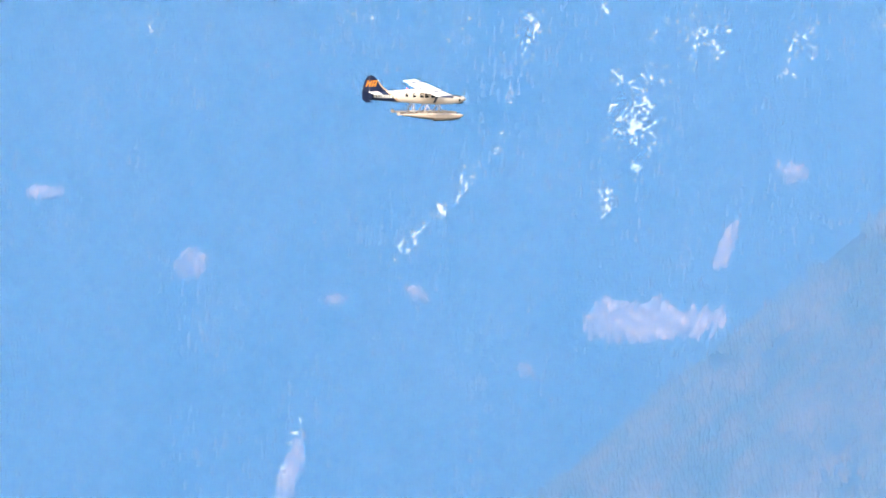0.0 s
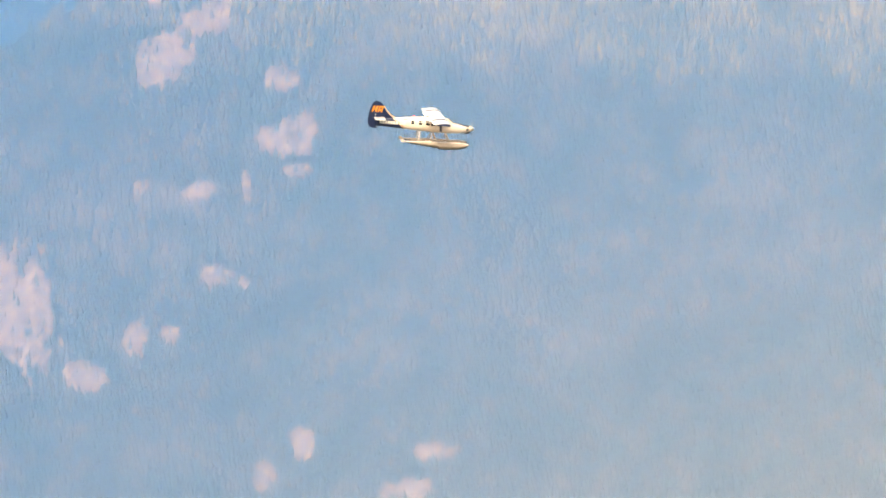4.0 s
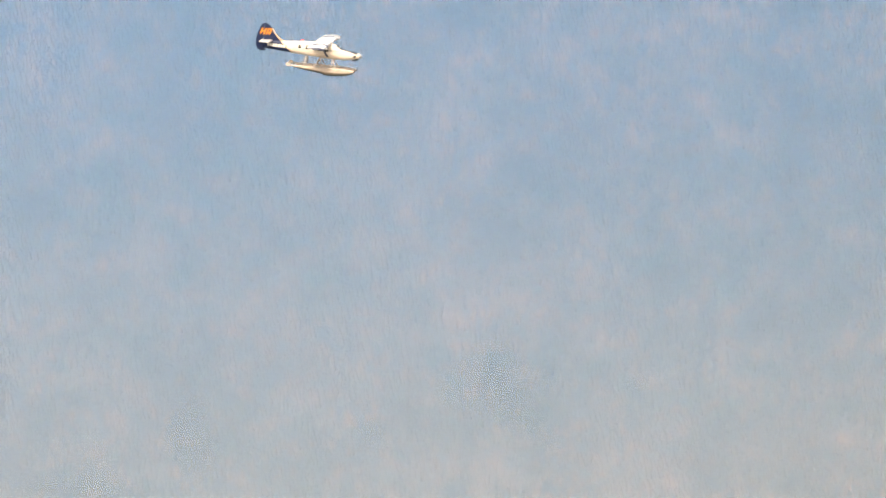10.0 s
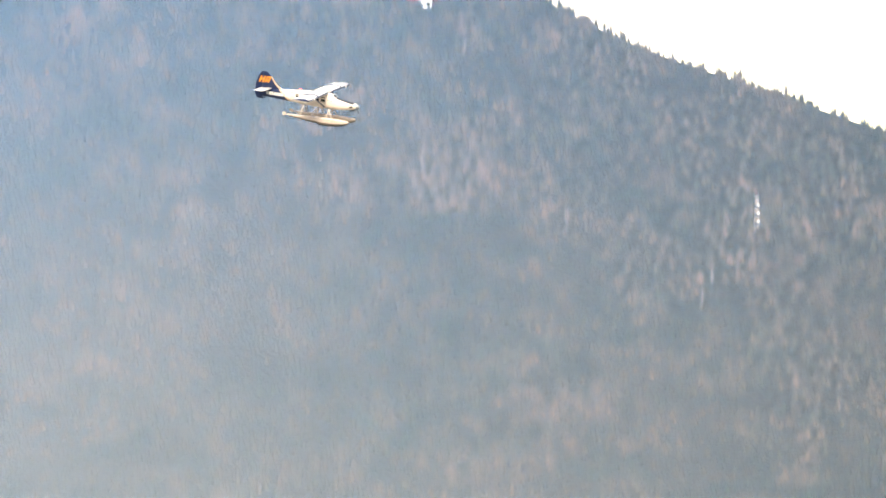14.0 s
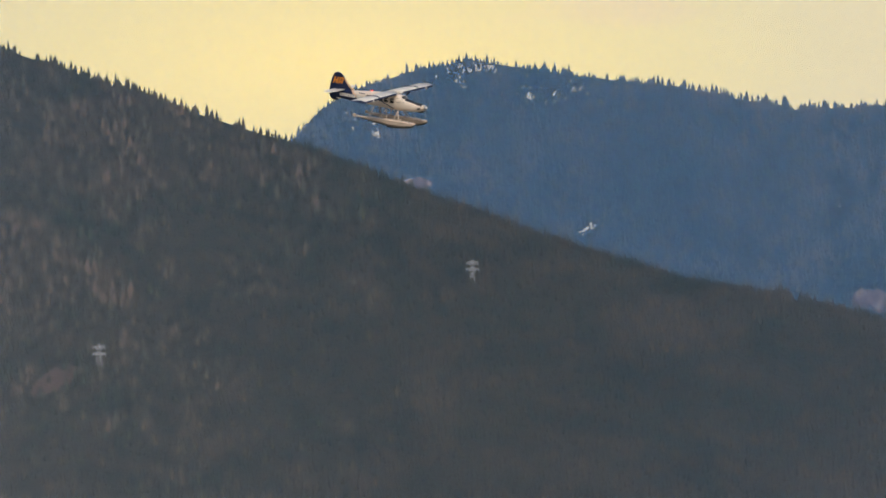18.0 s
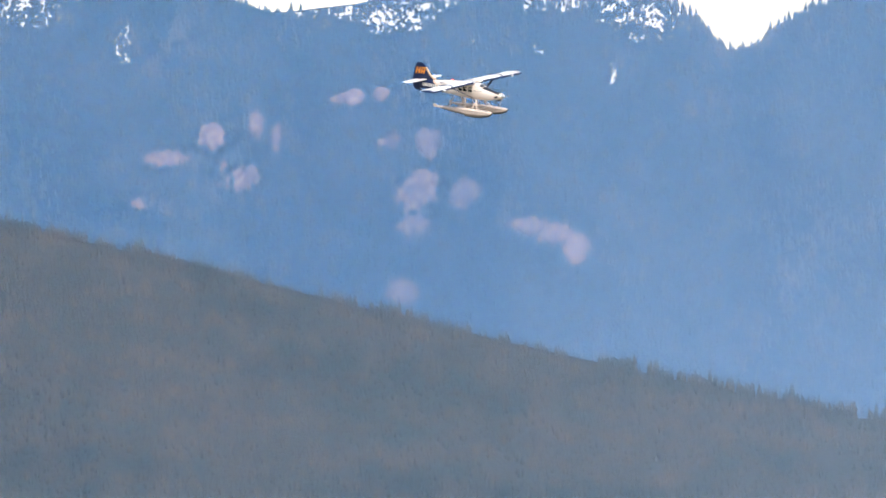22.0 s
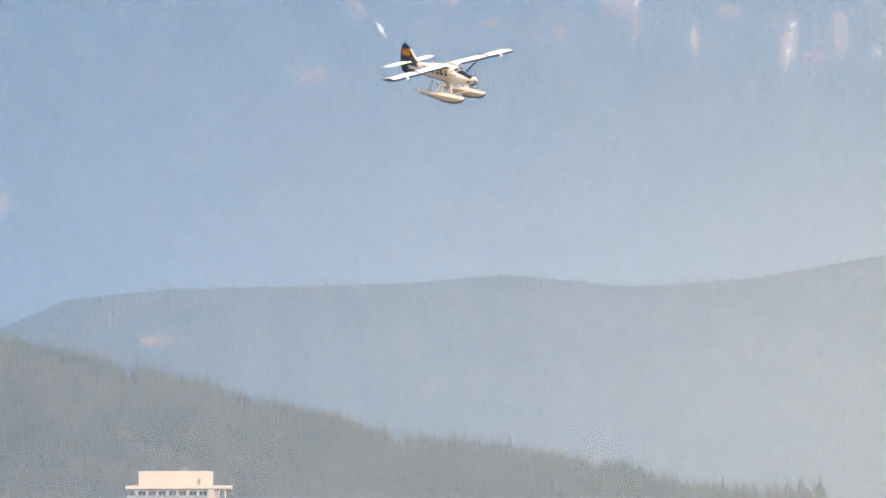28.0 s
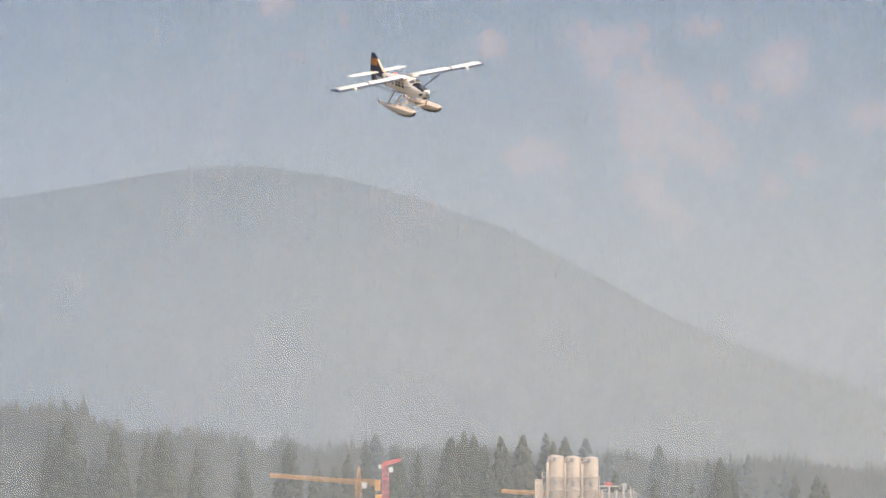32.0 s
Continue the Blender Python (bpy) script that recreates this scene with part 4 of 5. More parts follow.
def seaplane():
    plane = tagged(new("seaplane"), "white and navy single-engine seaplane on twin tan floats, flying", "seaplane")
    body = part("fuselage", ring_loft([super_ring(*b) for b in BODY]), fuselage_paint(), plane, "white fuselage with navy tail and peach edge stripe", True)
    # engine
    part("spinner", ring_loft([[(x, r * math.cos(a), -0.04 + r * math.sin(a)) for a in np.linspace(0, 2 * math.pi, 17)[:-1]]
                                      for x, r in ((4.03, 0.26), (4.15, 0.24), (4.28, 0.17), (4.37, 0.09), (4.42, 0.02))]), STEEL, plane, "polished metal spinner", True)
    prop = new("propeller")
    prop.parent, prop.location = plane, (4.16, 0, -0.04)
    for k in range(3):
        rings = []
        for r, c, tw, th in ((0.2, 0.07, 60, 0.04), (0.45, 0.10, 48, 0.03), (0.8, 0.12, 34, 0.02), (1.1, 0.11, 26, 0.014), (1.28, 0.06, 22, 0.01)):
            ring = []
            for u, v in ((-0.5, 0), (0, 0.5), (0.5, 0), (0, -0.5)):
                y, x = u * c, v * th * 2
                t = radians(tw)
                ring.append(Vector((x * math.cos(t) - y * math.sin(t), x * math.sin(t) + y * math.cos(t), r)))
            rings.append([Matrix.Rotation(radians(120 * k), 3, "X") @ p for p in ring])
        part("blade", ring_loft(rings), BLADE, prop, "dark grey propeller blade", True)
    for sgn in (1, -1):
        part("exhaust", rod((3.62, sgn * 0.38, -0.10), (3.42, sgn * 0.66, -0.16), 0.10, 12, 0.115), BLACK, plane, "sooty exhaust stack", True)
    part("air_intake", slab_xz([(3.98, -0.50), (3.70, -0.66), (3.2, -0.72), (3.3, -0.58), (3.9, -0.36)], -0.2, 0.2), BLACK, plane, "dark chin air intake")
    # cabin glazing
    for sgn in (1, -1):
        for x, w, h in ((-3.05, 0.36, 0.40), (-2.15, 0.42, 0.46), (-1.25, 0.5, 0.5), (-0.62, 0.52, 0.5), (0.15, 0.5, 0.5)):
            side_panel("window", rounded(w, h), x, sgn, 0.36, GLASS_DARK, body, "dark rounded cabin window")
        side_panel("window", [(-0.3, -0.2), (0.34, -0.2), (0.16, 0.24), (-0.26, 0.28)], 0.92, sgn, 0.48, GLASS_DARK, body, "dark cockpit side window")
        side_panel("window", [(-0.02, -0.18), (0.30, -0.16), (0.0, 0.16)], 1.34, sgn, 0.48, GLASS_DARK, body, "dark cockpit quarter window")
        door = side_panel("cabin_door", [(a, b - 0.1) for a, b in rounded(0.86, 1.0, 0.12)], -2.15, sgn, 0.2, WHITE, plane, "", 0.003)
        side_panel("door_handle", [(-0.06, -0.015), (0.06, -0.015), (0.06, 0.015), (-0.06, 0.015)], -1.85, sgn, -0.02, STEEL, door, "", 0.02)
        bm = bmesh.new()
        pts = [(1.62, 0.05, 0.79), (1.54, 0.54, 0.74), (1.26, 0.57, 0.92), (1.22, 0.05, 1.02)]
        lo = [bm.verts.new((x, sgn * y, z)) for x, y, z in pts]
        hi = [bm.verts.new((x + 0.045, sgn * y, z + 0.06)) for x, y, z in pts]
        bm.faces.new(lo), bm.faces.new(hi)
        for i in range(4):
            bm.faces.new((lo[i], lo[(i + 1) % 4], hi[(i + 1) % 4], hi[i]))
        part("windshield", bm, WIND_GLASS, body, "grey sloping windshield pane")
    part("windshield_post", rod((1.70, 0, 0.79), (1.20, 0, 1.10), 0.03), WHITE, body)
    # wings
    for sgn in (1, -1):
        wing = part("wing", ring_loft([wing_ring(sgn * y, 0.66, c, z, t) for y, c, z, t in
                                       ((0.4, 1.95, 1.16, 0.25), (2.5, 1.95, 1.14, 0.25), (5.5, 1.95, 1.11, 0.24), (8.18, 1.93, 1.08, 0.22))]),
                    WHITE, plane, "long straight white wing", True)
        part("leading_edge", ring_loft([[(0.70, sgn * y, z + 0.0), (0.655, sgn * y, z + 0.085), (0.60, sgn * y, z + 0.115), (0.30, sgn * y, z - 0.10), (0.5, sgn * y, z - 0.115), (0.66, sgn * y, z - 0.07)]
                                        for y, z in ((0.9, 1.155), (4.7, 1.12), (8.18, 1.075))]), NAVY, wing, "navy leading edge")
        part("flap", ring_loft([wing_ring(sgn * y, -0.98, 0.52, 1.06, 0.10, 0.5) for y in (0.95, 4.6)]), WHITE, wing, "drooped white flap")
        part("aileron", ring_loft([wing_ring(sgn * y, -0.92, 0.42, 1.08, 0.08, 0.1) for y in (4.8, 8.1)]), WHITE, wing, "white aileron")
        part("wing_fence", slab_xz([(0.75, 1.05), (0.55, 1.36), (0.1, 1.44), (-0.65, 1.36), (-1.2, 1.22), (-1.2, 1.12), (0.6, 0.98)], sgn * 4.66, sgn * 4.74), NAVY, wing, "navy band across the wing")
        part("wingtip", ring_loft([wing_ring(sgn * y, x, c, 1.08, t) for y, x, c, t in ((8.181, 0.665, 1.94, 0.225), (8.34, 0.6, 1.8, 0.185), (8.46, 0.45, 1.55, 0.12), (8.53, 0.2, 1.15, 0.04))]), NAVY, wing, "rounded navy wingtip", True)
        part("static_wick", rod((-1.2, sgn * 8.4, 1.08), (-1.8, sgn * 8.5, 0.95), 0.016), BLACK, wing)
        part("landing_light", rod((0.66, sgn * 6.4, 1.06), (0.80, sgn * 6.4, 1.06), 0.15, 12), WHITE, wing, "round white landing light", True)
        part("wing_strut", ring_loft([[(x + 0.14, y, z), (x, y, z + 0.05), (x - 0.16, y, z), (x, y, z - 0.05)] for x, y, z in ((0.35, sgn * 0.72, -0.5), (-0.1, sgn * 4.1, 1.02))]), NAVY, plane, "dark navy wing strut")
        part("stabilizer", ring_loft([wing_ring(sgn * y, x, c, 0.64, t) for y, x, c, t in ((0.1, -6.35, 1.0, 0.10), (2.2, -6.45, 0.92, 0.085), (3.0, -6.6, 0.78, 0.07), (3.22, -6.8, 0.5, 0.04))]), WHITE, plane, "white tailplane", True)
        part("elevator", ring_loft([wing_ring(sgn * y, -7.36, 0.36, 0.63, 0.06) for y in (0.3, 2.95)]), WHITE, plane, "white elevator")
    # fin and rudder
    fin_p = [(-5.2, 0.78), (-5.7, 1.02), (-6.15, 1.45), (-6.6, 2.1), (-6.9, 2.42), (-7.25, 2.57), (-7.5, 2.58), (-7.46, 0.0), (-7.4, -0.40), (-6.4, 0.2)]
    fin = part("fin", slab_xz(fin_p, -0.07, 0.07), NAVY, plane, "tall navy tail fin")
    edge = [(-5.15, 0.80), (-5.65, 1.05), (-6.1, 1.48), (-6.5, 2.05), (-6.62, 2.03), (-6.25, 1.45), (-5.85, 1.02), (-5.5, 0.76)]
    part("fin_stripe", slab_xz(edge, -0.078, 0.078), PEACH, fin, "peach stripe along the fin edge")
    rud_p = [(-7.54, 2.57), (-7.82, 2.45), (-8.1, 1.9), (-8.3, 1.2), (-8.38, 0.4), (-8.32, -0.2), (-8.1, -0.55), (-7.75, -0.68), (-7.3, -0.66), (-7.0, -0.52), (-7.44, -0.42), (-7.50, 0.0)]
    part("rudder", slab_xz(rud_p, -0.055, 0.055), NAVY, plane, "navy rudder")
    for sgn in (1, -1):
        for x, w, z0, z1 in ((-7.93, 0.19, 1.25, 2.02), (-7.52, 0.19, 1.25, 2.02), (-7.22, 0.17, 1.25, 2.02), (-6.86, 0.17, 1.25, 1.86)):
            sl = 0.24 * (z1 - z0) / 0.77
            flat_panel("emblem_bar", [(x - w / 2, z0), (x + w / 2, z0), (x + w / 2 + sl, z1), (x - w / 2 + sl, z1)], sgn * 0.074, ORANGE, fin, "slanted orange emblem bar")
        for x0, x1, z in ((-7.85, -7.4, 1.62), (-7.12, -6.74, 1.5), (-7.0, -6.62, 1.93)):
            flat_panel("emblem_bar", [(x0, z - 0.08), (x1, z - 0.08), (x1 + 0.05, z + 0.09), (x0 + 0.05, z + 0.09)], sgn * 0.076, ORANGE, fin, "orange emblem cross bar")
        x = -6.95
        for k in range(10):
            w = 0.30 if k != 8 else 0.15
            if k == 7:
                x += 0.12
            side_panel("lettering_bar", [(0, -0.18), (w * 0.84, -0.18), (w * 0.84, 0.18), (0, 0.18)], x, sgn, 0.13, WHITE, body, "white lettering bar on the tail", 0.03)
            x += w * 1.06
        for k in range(5):
            side_panel("marking_bar", [(0, -0.05), (0.11, -0.05), (0.11, 0.05), (0, 0.05)], -4.3 + 0.16 * k, sgn, 0.62, NAVY, body, "small dark marking bar", 0.008)
    # roof fittings
    part("beacon", ring_loft([[(-2.9 + r * math.cos(a), r * math.sin(a), z) for a in np.linspace(0, 2 * math.pi, 13)[:-1]] for z, r in ((0.92, 0.07), (1.04, 0.07), (1.09, 0.05), (1.12, 0.015))]),
                  lamp_glow("red_beacon", (1.0, 0.06, 0.03), 6.0), plane, "lit red beacon")
    part("antenna", rod((-0.6, 0.1, 1.2), (-0.75, 0.1, 1.75), 0.015), STEEL, plane)
    part("antenna", rod((-3.9, 0, 0.9), (-4.0, 0, 1.3), 0.015), STEEL, plane)
    # floats
    for sgn in (1, -1):
        yc = sgn * 1.47
        secs = ((3.72, -1.80, -1.88, 0.12), (3.6, -1.75, -2.02, 0.24), (3.2, -1.70, -2.25, 0.38), (2.4, -1.67, -2.45, 0.46), (1.2, -1.67, -2.55, 0.48), (0.1, -1.68, -2.57, 0.48),
                (0.06, -1.68, -2.42, 0.47), (-1.5, -1.72, -2.27, 0.42), (-3.0, -1.78, -2.08, 0.32), (-3.9, -1.82, -1.95, 0.2))

        def fl_ring(x, top, bot, hw):
            ch = top - (top - bot) * 0.55
            return [(x, yc - hw, top - 0.06), (x, yc - hw * 0.8, top), (x, yc + hw * 0.8, top), (x, yc + hw, top - 0.06), (x, yc + hw * 0.95, ch), (x, yc, bot), (x, yc - hw * 0.95, ch)]
        fl = part("float", ring_loft([fl_ring(*s) for s in secs]), TAN, plane, "tan metal float")
        part("keel_strip", ring_loft([[(x, yc - h * 0.6, b + (t - b) * 0.12), (x, yc, b - 0.03), (x, yc + h * 0.6, b + (t - b) * 0.12), (x, yc, b + 0.05)] for x, t, b, h in secs]), BLACK, fl, "black keel strip")
        part("bumper", ring_loft([[(3.68, yc + 0.16 * math.cos(a), -1.84 + 0.09 * math.sin(a)) for a in np.linspace(0, 6.283, 9)[:-1]], [(3.84, yc + 0.09 * math.cos(a), -1.83 + 0.05 * math.sin(a)) for a in np.linspace(0, 6.283, 9)[:-1]]]), BLACK, fl, "black rubber bow bumper")
        part("water_rudder", slab_xz([(-3.88, -1.86), (-4.02, -1.62), (-4.3, -1.60), (-4.42, -1.78), (-4.3, -1.98), (-4.05, -2.0)], yc - 0.03, yc + 0.03), TAN, fl, "raised tan water rudder")
        for x in (2.9, 1.9, -0.6, -2.3):
            part("hatch", box(x - 0.14, x + 0.14, yc - 0.13, yc + 0.13, -1.72 if x > -1 else -1.78, -1.66 if x > -1 else -1.735, bevel=0.01), GALV, fl)
        for cleat in (2.5, -3.2):
            part("cleat", rod((cleat - 0.1, yc, -1.62 - 0.03 * (cleat < 0)), (cleat + 0.1, yc, -1.62 - 0.03 * (cleat < 0)), 0.03, 6), STEEL, fl)
        # struts
        for a, b in (((0.95, 0.62, -0.72), (0.85, 1.44, -1.70)), ((-0.55, 0.66, -0.70), (-1.05, 1.44, -1.74)), ((-0.55, 0.66, -0.70), (-0.1, 1.44, -1.70)), ((0.95, 0.62, -0.72), (1.5, 1.44, -1.69)), ((-2.2, 0.62, -0.68), (-2.3, 1.40, -1.76))):
            part("float_strut", rod((a[0], sgn * a[1], a[2]), (b[0], sgn * b[1], b[2]), 0.055), TAN, plane, "streamlined float strut")
        ladder = part("boarding_ladder", rod((-2.42, sgn * 0.70, -0.62), (-2.52, sgn * 1.40, -1.74), 0.028), GALV, plane, "narrow boarding ladder")
        part("ladder_rail", rod((-2.05, sgn * 0.70, -0.62), (-2.15, sgn * 1.40, -1.74), 0.028), GALV, ladder)
        for k in range(4):
            f = 0.2 + 0.2 * k
            y, z = 0.70 + 0.70 * f, -0.62 - 1.12 * f
            part("rung", rod((-2.42 - 0.1 * f, sgn * y, z), (-2.05 - 0.1 * f, sgn * y, z), 0.022, 6), GALV, ladder)
        part("brace_wire", rod((0.9, sgn * 0.6, -0.72), (-1.0, sgn * 1.44, -1.74), 0.018, 5), STEEL, plane)
    for x, z in ((1.1, -1.78), (-1.3, -1.82)):
        part("spreader_bar", rod((x, -1.2, z), (x, 1.2, z), 0.06), TAN, plane, "tan spreader bar between the floats")
    part("brace_wire", rod((1.1, -1.1, -1.78), (-1.3, 1.1, -1.82), 0.018, 5), STEEL, plane)
    part("brace_wire", rod((1.1, 1.1, -1.78), (-1.3, -1.1, -1.82), 0.018, 5), STEEL, plane)
    return plane, prop


PLANE, PROP = seaplane()


# ---------------------------------------------------------------- far structures
def lattice(bm, a, b, wa, wb, bays, r, turn=0.0):
    """A square lattice mast from a to b."""
    a, b = Vector(a), Vector(b)
    d = (b - a).normalized()
    u = d.orthogonal().normalized() if abs(d.z) < 0.99 else Vector((1, 0, 0))
    u = Matrix.Rotation(turn, 3, d) @ u
    v = d.cross(u)
    cor = lambda f, i: a.lerp(b, f) + (u * (1, 1, -1, -1)[i] + v * (1, -1, -1, 1)[i]) * ((wa + (wb - wa) * f) / 2)
    for i in range(4):
        tube(bm, cor(0, i), cor(1, i), r, 4)
    for k in range(bays):
        f0, f1 = k / bays, (k + 1) / bays
        for i in range(4):
            j = (i + 1) % 4
            tube(bm, cor(f0, i), cor(f1, j), r * 0.7, 3)
            tube(bm, cor(f1, i), cor(f1, j), r * 0.7, 3)
    return bm


def ground_at(ridge, az, el):
    return Vector(ridge.place(np.array([az]), ridge.find(np.array([az]), np.array([el])))[0])


def radio_mast(az, el_foot, height, width, bands, label, tones=(MAST_RED, MAST_WHITE)):
    """A lattice mast banded red and white."""
    foot = ground_at(HILL, az, el_foot) - Vector((0, 0, 1))
    mast = tagged(new("radio_mast"), label, "radio mast", "radio masts on the hill")
    mast.location = foot
    for k in range(bands):
        z0, z1 = height * k / bands, height * (k + 1) / bands
        w0, w1 = width * (1 - 0.45 * k / bands), width * (1 - 0.45 * (k + 1) / bands)
        part("mast_section", lattice(bmesh.new(), (0, 0, z0), (0, 0, z1), w0, w1, 3, 0.13), tones[k % 2], mast, "dark banded lattice section" if k % 2 == 0 else "white lattice section")
    for k in range(3):
        z = height * (0.35 + 0.2 * k)
        part("dish", ring_loft([[(0.9 * math.cos(a) * s, -width * 0.45 - d, z + 0.9 * math.sin(a) * s) for a in np.linspace(0, 6.283, 11)[:-1]] for s, d in ((0.2, 0), (0.8, 0.15), (1.0, 0.5))]), MAST_WHITE, mast, "white dish antenna")
    return mast


radio_mast(30.23, 7.80, 46, 4.3, 7, "tall red and white lattice radio mast on the hill")
radio_mast(30.43, 7.80, 52, 4.3, 7, "tall red and white lattice radio mast beside a white hut")
radio_mast(32.965, 6.0, 19.5, 2.0, 9, "slender pale grey lattice mast among dark conifers", (GALV, FRAME_STEEL))


def hut():
    p = ground_at(HILL, 30.33, 7.80)
    h = tagged(new("equipment_hut"), "small white equipment hut between radio masts", "hut")
    h.location, h.rotation_euler.z = p - Vector((0, 0, 1)), radians(-30)
    part("wall", box(-3.2, 3.2, -2, 2, 0, 4.2, bevel=0.1), MAST_WHITE, h, "white hut walls")
    part("roof", box(-3.6, 3.6, -2.4, 2.4, 4.2, 4.7, bevel=0.1), CONCRETE, h, "flat roof")
    part("door", box(-2.2, -1.0, -2.08, -1.98, 0.2, 2.4), NAVY, h, "dark door")
    part("window", box(0.6, 2.4, -2.08, -1.98, 1.6, 3.0), GLASS_DARK, h, "dark window")


hut()


def pylon(az, el_top, show, label):
    """A steel power pylon with two cross-arms, its foot hidden by the trees."""
    foot = ground_at(HILL, az, el_top - show)
    rr = math.hypot(foot.x, foot.y)
    top = EYE + rr * math.tan(radians(el_top)) - foot.z
    py = tagged(new("power_pylon"), label, "pylon", "power pylons on the hill")
    py.location, py.rotation_euler.z = foot, radians(-az)
    part("tower", lattice(bmesh.new(), (0, 0, -2), (0, 0, top), 2.6, 1.1, 8, 0.16), GALV, py, "pale steel lattice tower")
    for z, w in ((top - 0.8, 2.6), (top - 3.8, 2.9)):
        bm = bmesh.new()
        lattice(bm, (-w, 0, z), (w, 0, z), 0.55, 0.55, 6, 0.11)
        part("crossarm", bm, GALV, py, "steel cross-arm")
        for x in (-w, -w * 0.5, w * 0.5, w):
            part("insulator", rod((x, 0, z - 0.2), (x, 0, z - 1.3), 0.12, 6), STEEL, py, "hanging insulator string")
    part("top_cap", box(-0.7, 0.7, -0.5, 0.5, top - 0.2, top + 0.35), GALV, py)


pylon(35.47, 4.21, 0.17, "pale steel power pylon beside a brown clearing")
pylon(38.43, 4.88, 0.17, "pale steel power pylon rising out of the forest")
pylon(36.57, 4.62, 0.03, "tip of a steel power pylon over the treetops")
pylon(37.47, 4.73, 0.03, "tip of a steel power pylon over dark treetops")


def boom_crane():
    """A crawler crane whose red boom tip shows over the city."""
    c = tagged(new("crawler_crane"), "red and white lattice boom of a crawler crane", "crane")
    base = bearing(33.75, 0, 1200)
    c.location, c.rotation_euler.z = (base.x, base.y, 0), radians(-33.75)
    tip = Vector((1200 * math.tan(radians(0.40)), 0, EYE + 1200 * math.tan(radians(3.30))))
    low = Vector((-6, 0, 3))
    for k in range(8):
        a, b = low.lerp(tip, k / 8), low.lerp(tip, (k + 1) / 8)
        part("boom_section", lattice(bmesh.new(), a, b, 1.25, 1.25, 5, 0.13), (MAST_RED, MAST_RED, MAST_WHITE)[(k + 1) % 3], c, "red lattice boom section")
    head = part("boom_head", box(-0.9, 1.6, -0.6, 0.6, -0.4, 0.7, bevel=0.05), MAST_RED, c, "boom head with sheaves")
    head.location, head.rotation_euler.y = tip, radians(20)
    for k in range(4):
        part("sheave", rod((-0.5 + k * 0.55, -0.7, 0.8), (-0.5 + k * 0.55, 0.7, 0.8), 0.26, 10), MAST_WHITE, head, "white sheave")
    part("cab", box(-9, -3, -1.8, 1.8, 1.2, 4.2, bevel=0.15), MAST_RED, c, "red machine house")
    for y in (-2.6, 2.0):
        part("track", box(-10, -1, y, y + 0.9, 0, 1.2, bevel=0.3), BLACK, c, "crawler track")


boom_crane()


def apartment_tower():
    """A cream high-rise with wide balcony slabs; its top storeys stand over the lowland."""
    r = 2240.0
    base = bearing(54.36, 0, r)
    t = tagged(new("apartment_tower"), "cream concrete apartment tower with balconies and a flat penthouse block", "building")
    t.location, t.rotation_euler.z = (base.x, base.y, 0), radians(-54.36)
    top = EYE + r * math.tan(radians(1.17))
    slab_top = top - 5.1
    st = 2.9
    W0, W1 = -15.5, 17.5
    part("penthouse", box(-11.5, 11.6, 2, 14, slab_top + 0.6, top, bevel=0.06), CONCRETE, t, "blank cream penthouse block")
    part("roof_plant", box(2.2, 3.0, 5, 6, top, top + 1.2, bevel=0.05), GALV, t, "small rooftop vent")
    part("roof_door", box(6.6, 7.6, 1.92, 2.0, slab_top + 0.7, slab_top + 2.7), GALV, t, "grey roof door")
    part("roof_slab", box(W0, W1, -1.0, 15, slab_top - 0.5, slab_top + 0.6, bevel=0.05), CONCRETE, t, "wide cream roof slab")
    part("stair_core", box(10.0, 11.9, -0.6, 14, 0, slab_top - 0.5, bevel=0.05), CONCRETE, t, "cream stair core")
    n = int(slab_top / st)
    for k in range(n):
        z = slab_top - 0.5 - st * (k + 1)
        if z < 0:
            break
        wide = 1.2 if k else 0.3
        part("balcony_slab", box(W0 + wide, W1 - 2.0, -0.6, 14.5, z - 0.28, z), CONCRETE, t, "cream balcony slab")
        part("wall", box(W0 + 3.0, W1 - 4.0, 1.4, 14, z, z + st - 0.28), CONCRETE, t, "cream outer wall")
        if k < 6:
            for i in range(7):
                x = -11.6 + i * 3.15
                win = part("window", box(x, x + 2.3, 1.3, 1.39, z + 0.25, z + 2.3), GLASS_DARK, t, "dark balcony window")
                part("window_frame", box(x + 1.1, x + 1.2, 1.22, 1.3, z + 0.25, z + 2.3), MAST_WHITE, win)
                part("pier", box(x - 0.55, x - 0.25, -0.5, 1.4, z, z + st - 0.28), CONCRETE, t, "slim concrete pier")
            part("railing", box(W0 + wide, 9.8, -0.58, -0.52, z, z + 0.95), GALV, t, "grey balcony railing")
            for x in (13.2, 15.1):
                part("pier", box(x, x + 0.3, -0.5, 0.0, z, z + st - 0.28), CONCRETE, t, "slim concrete pier")


apartment_tower()


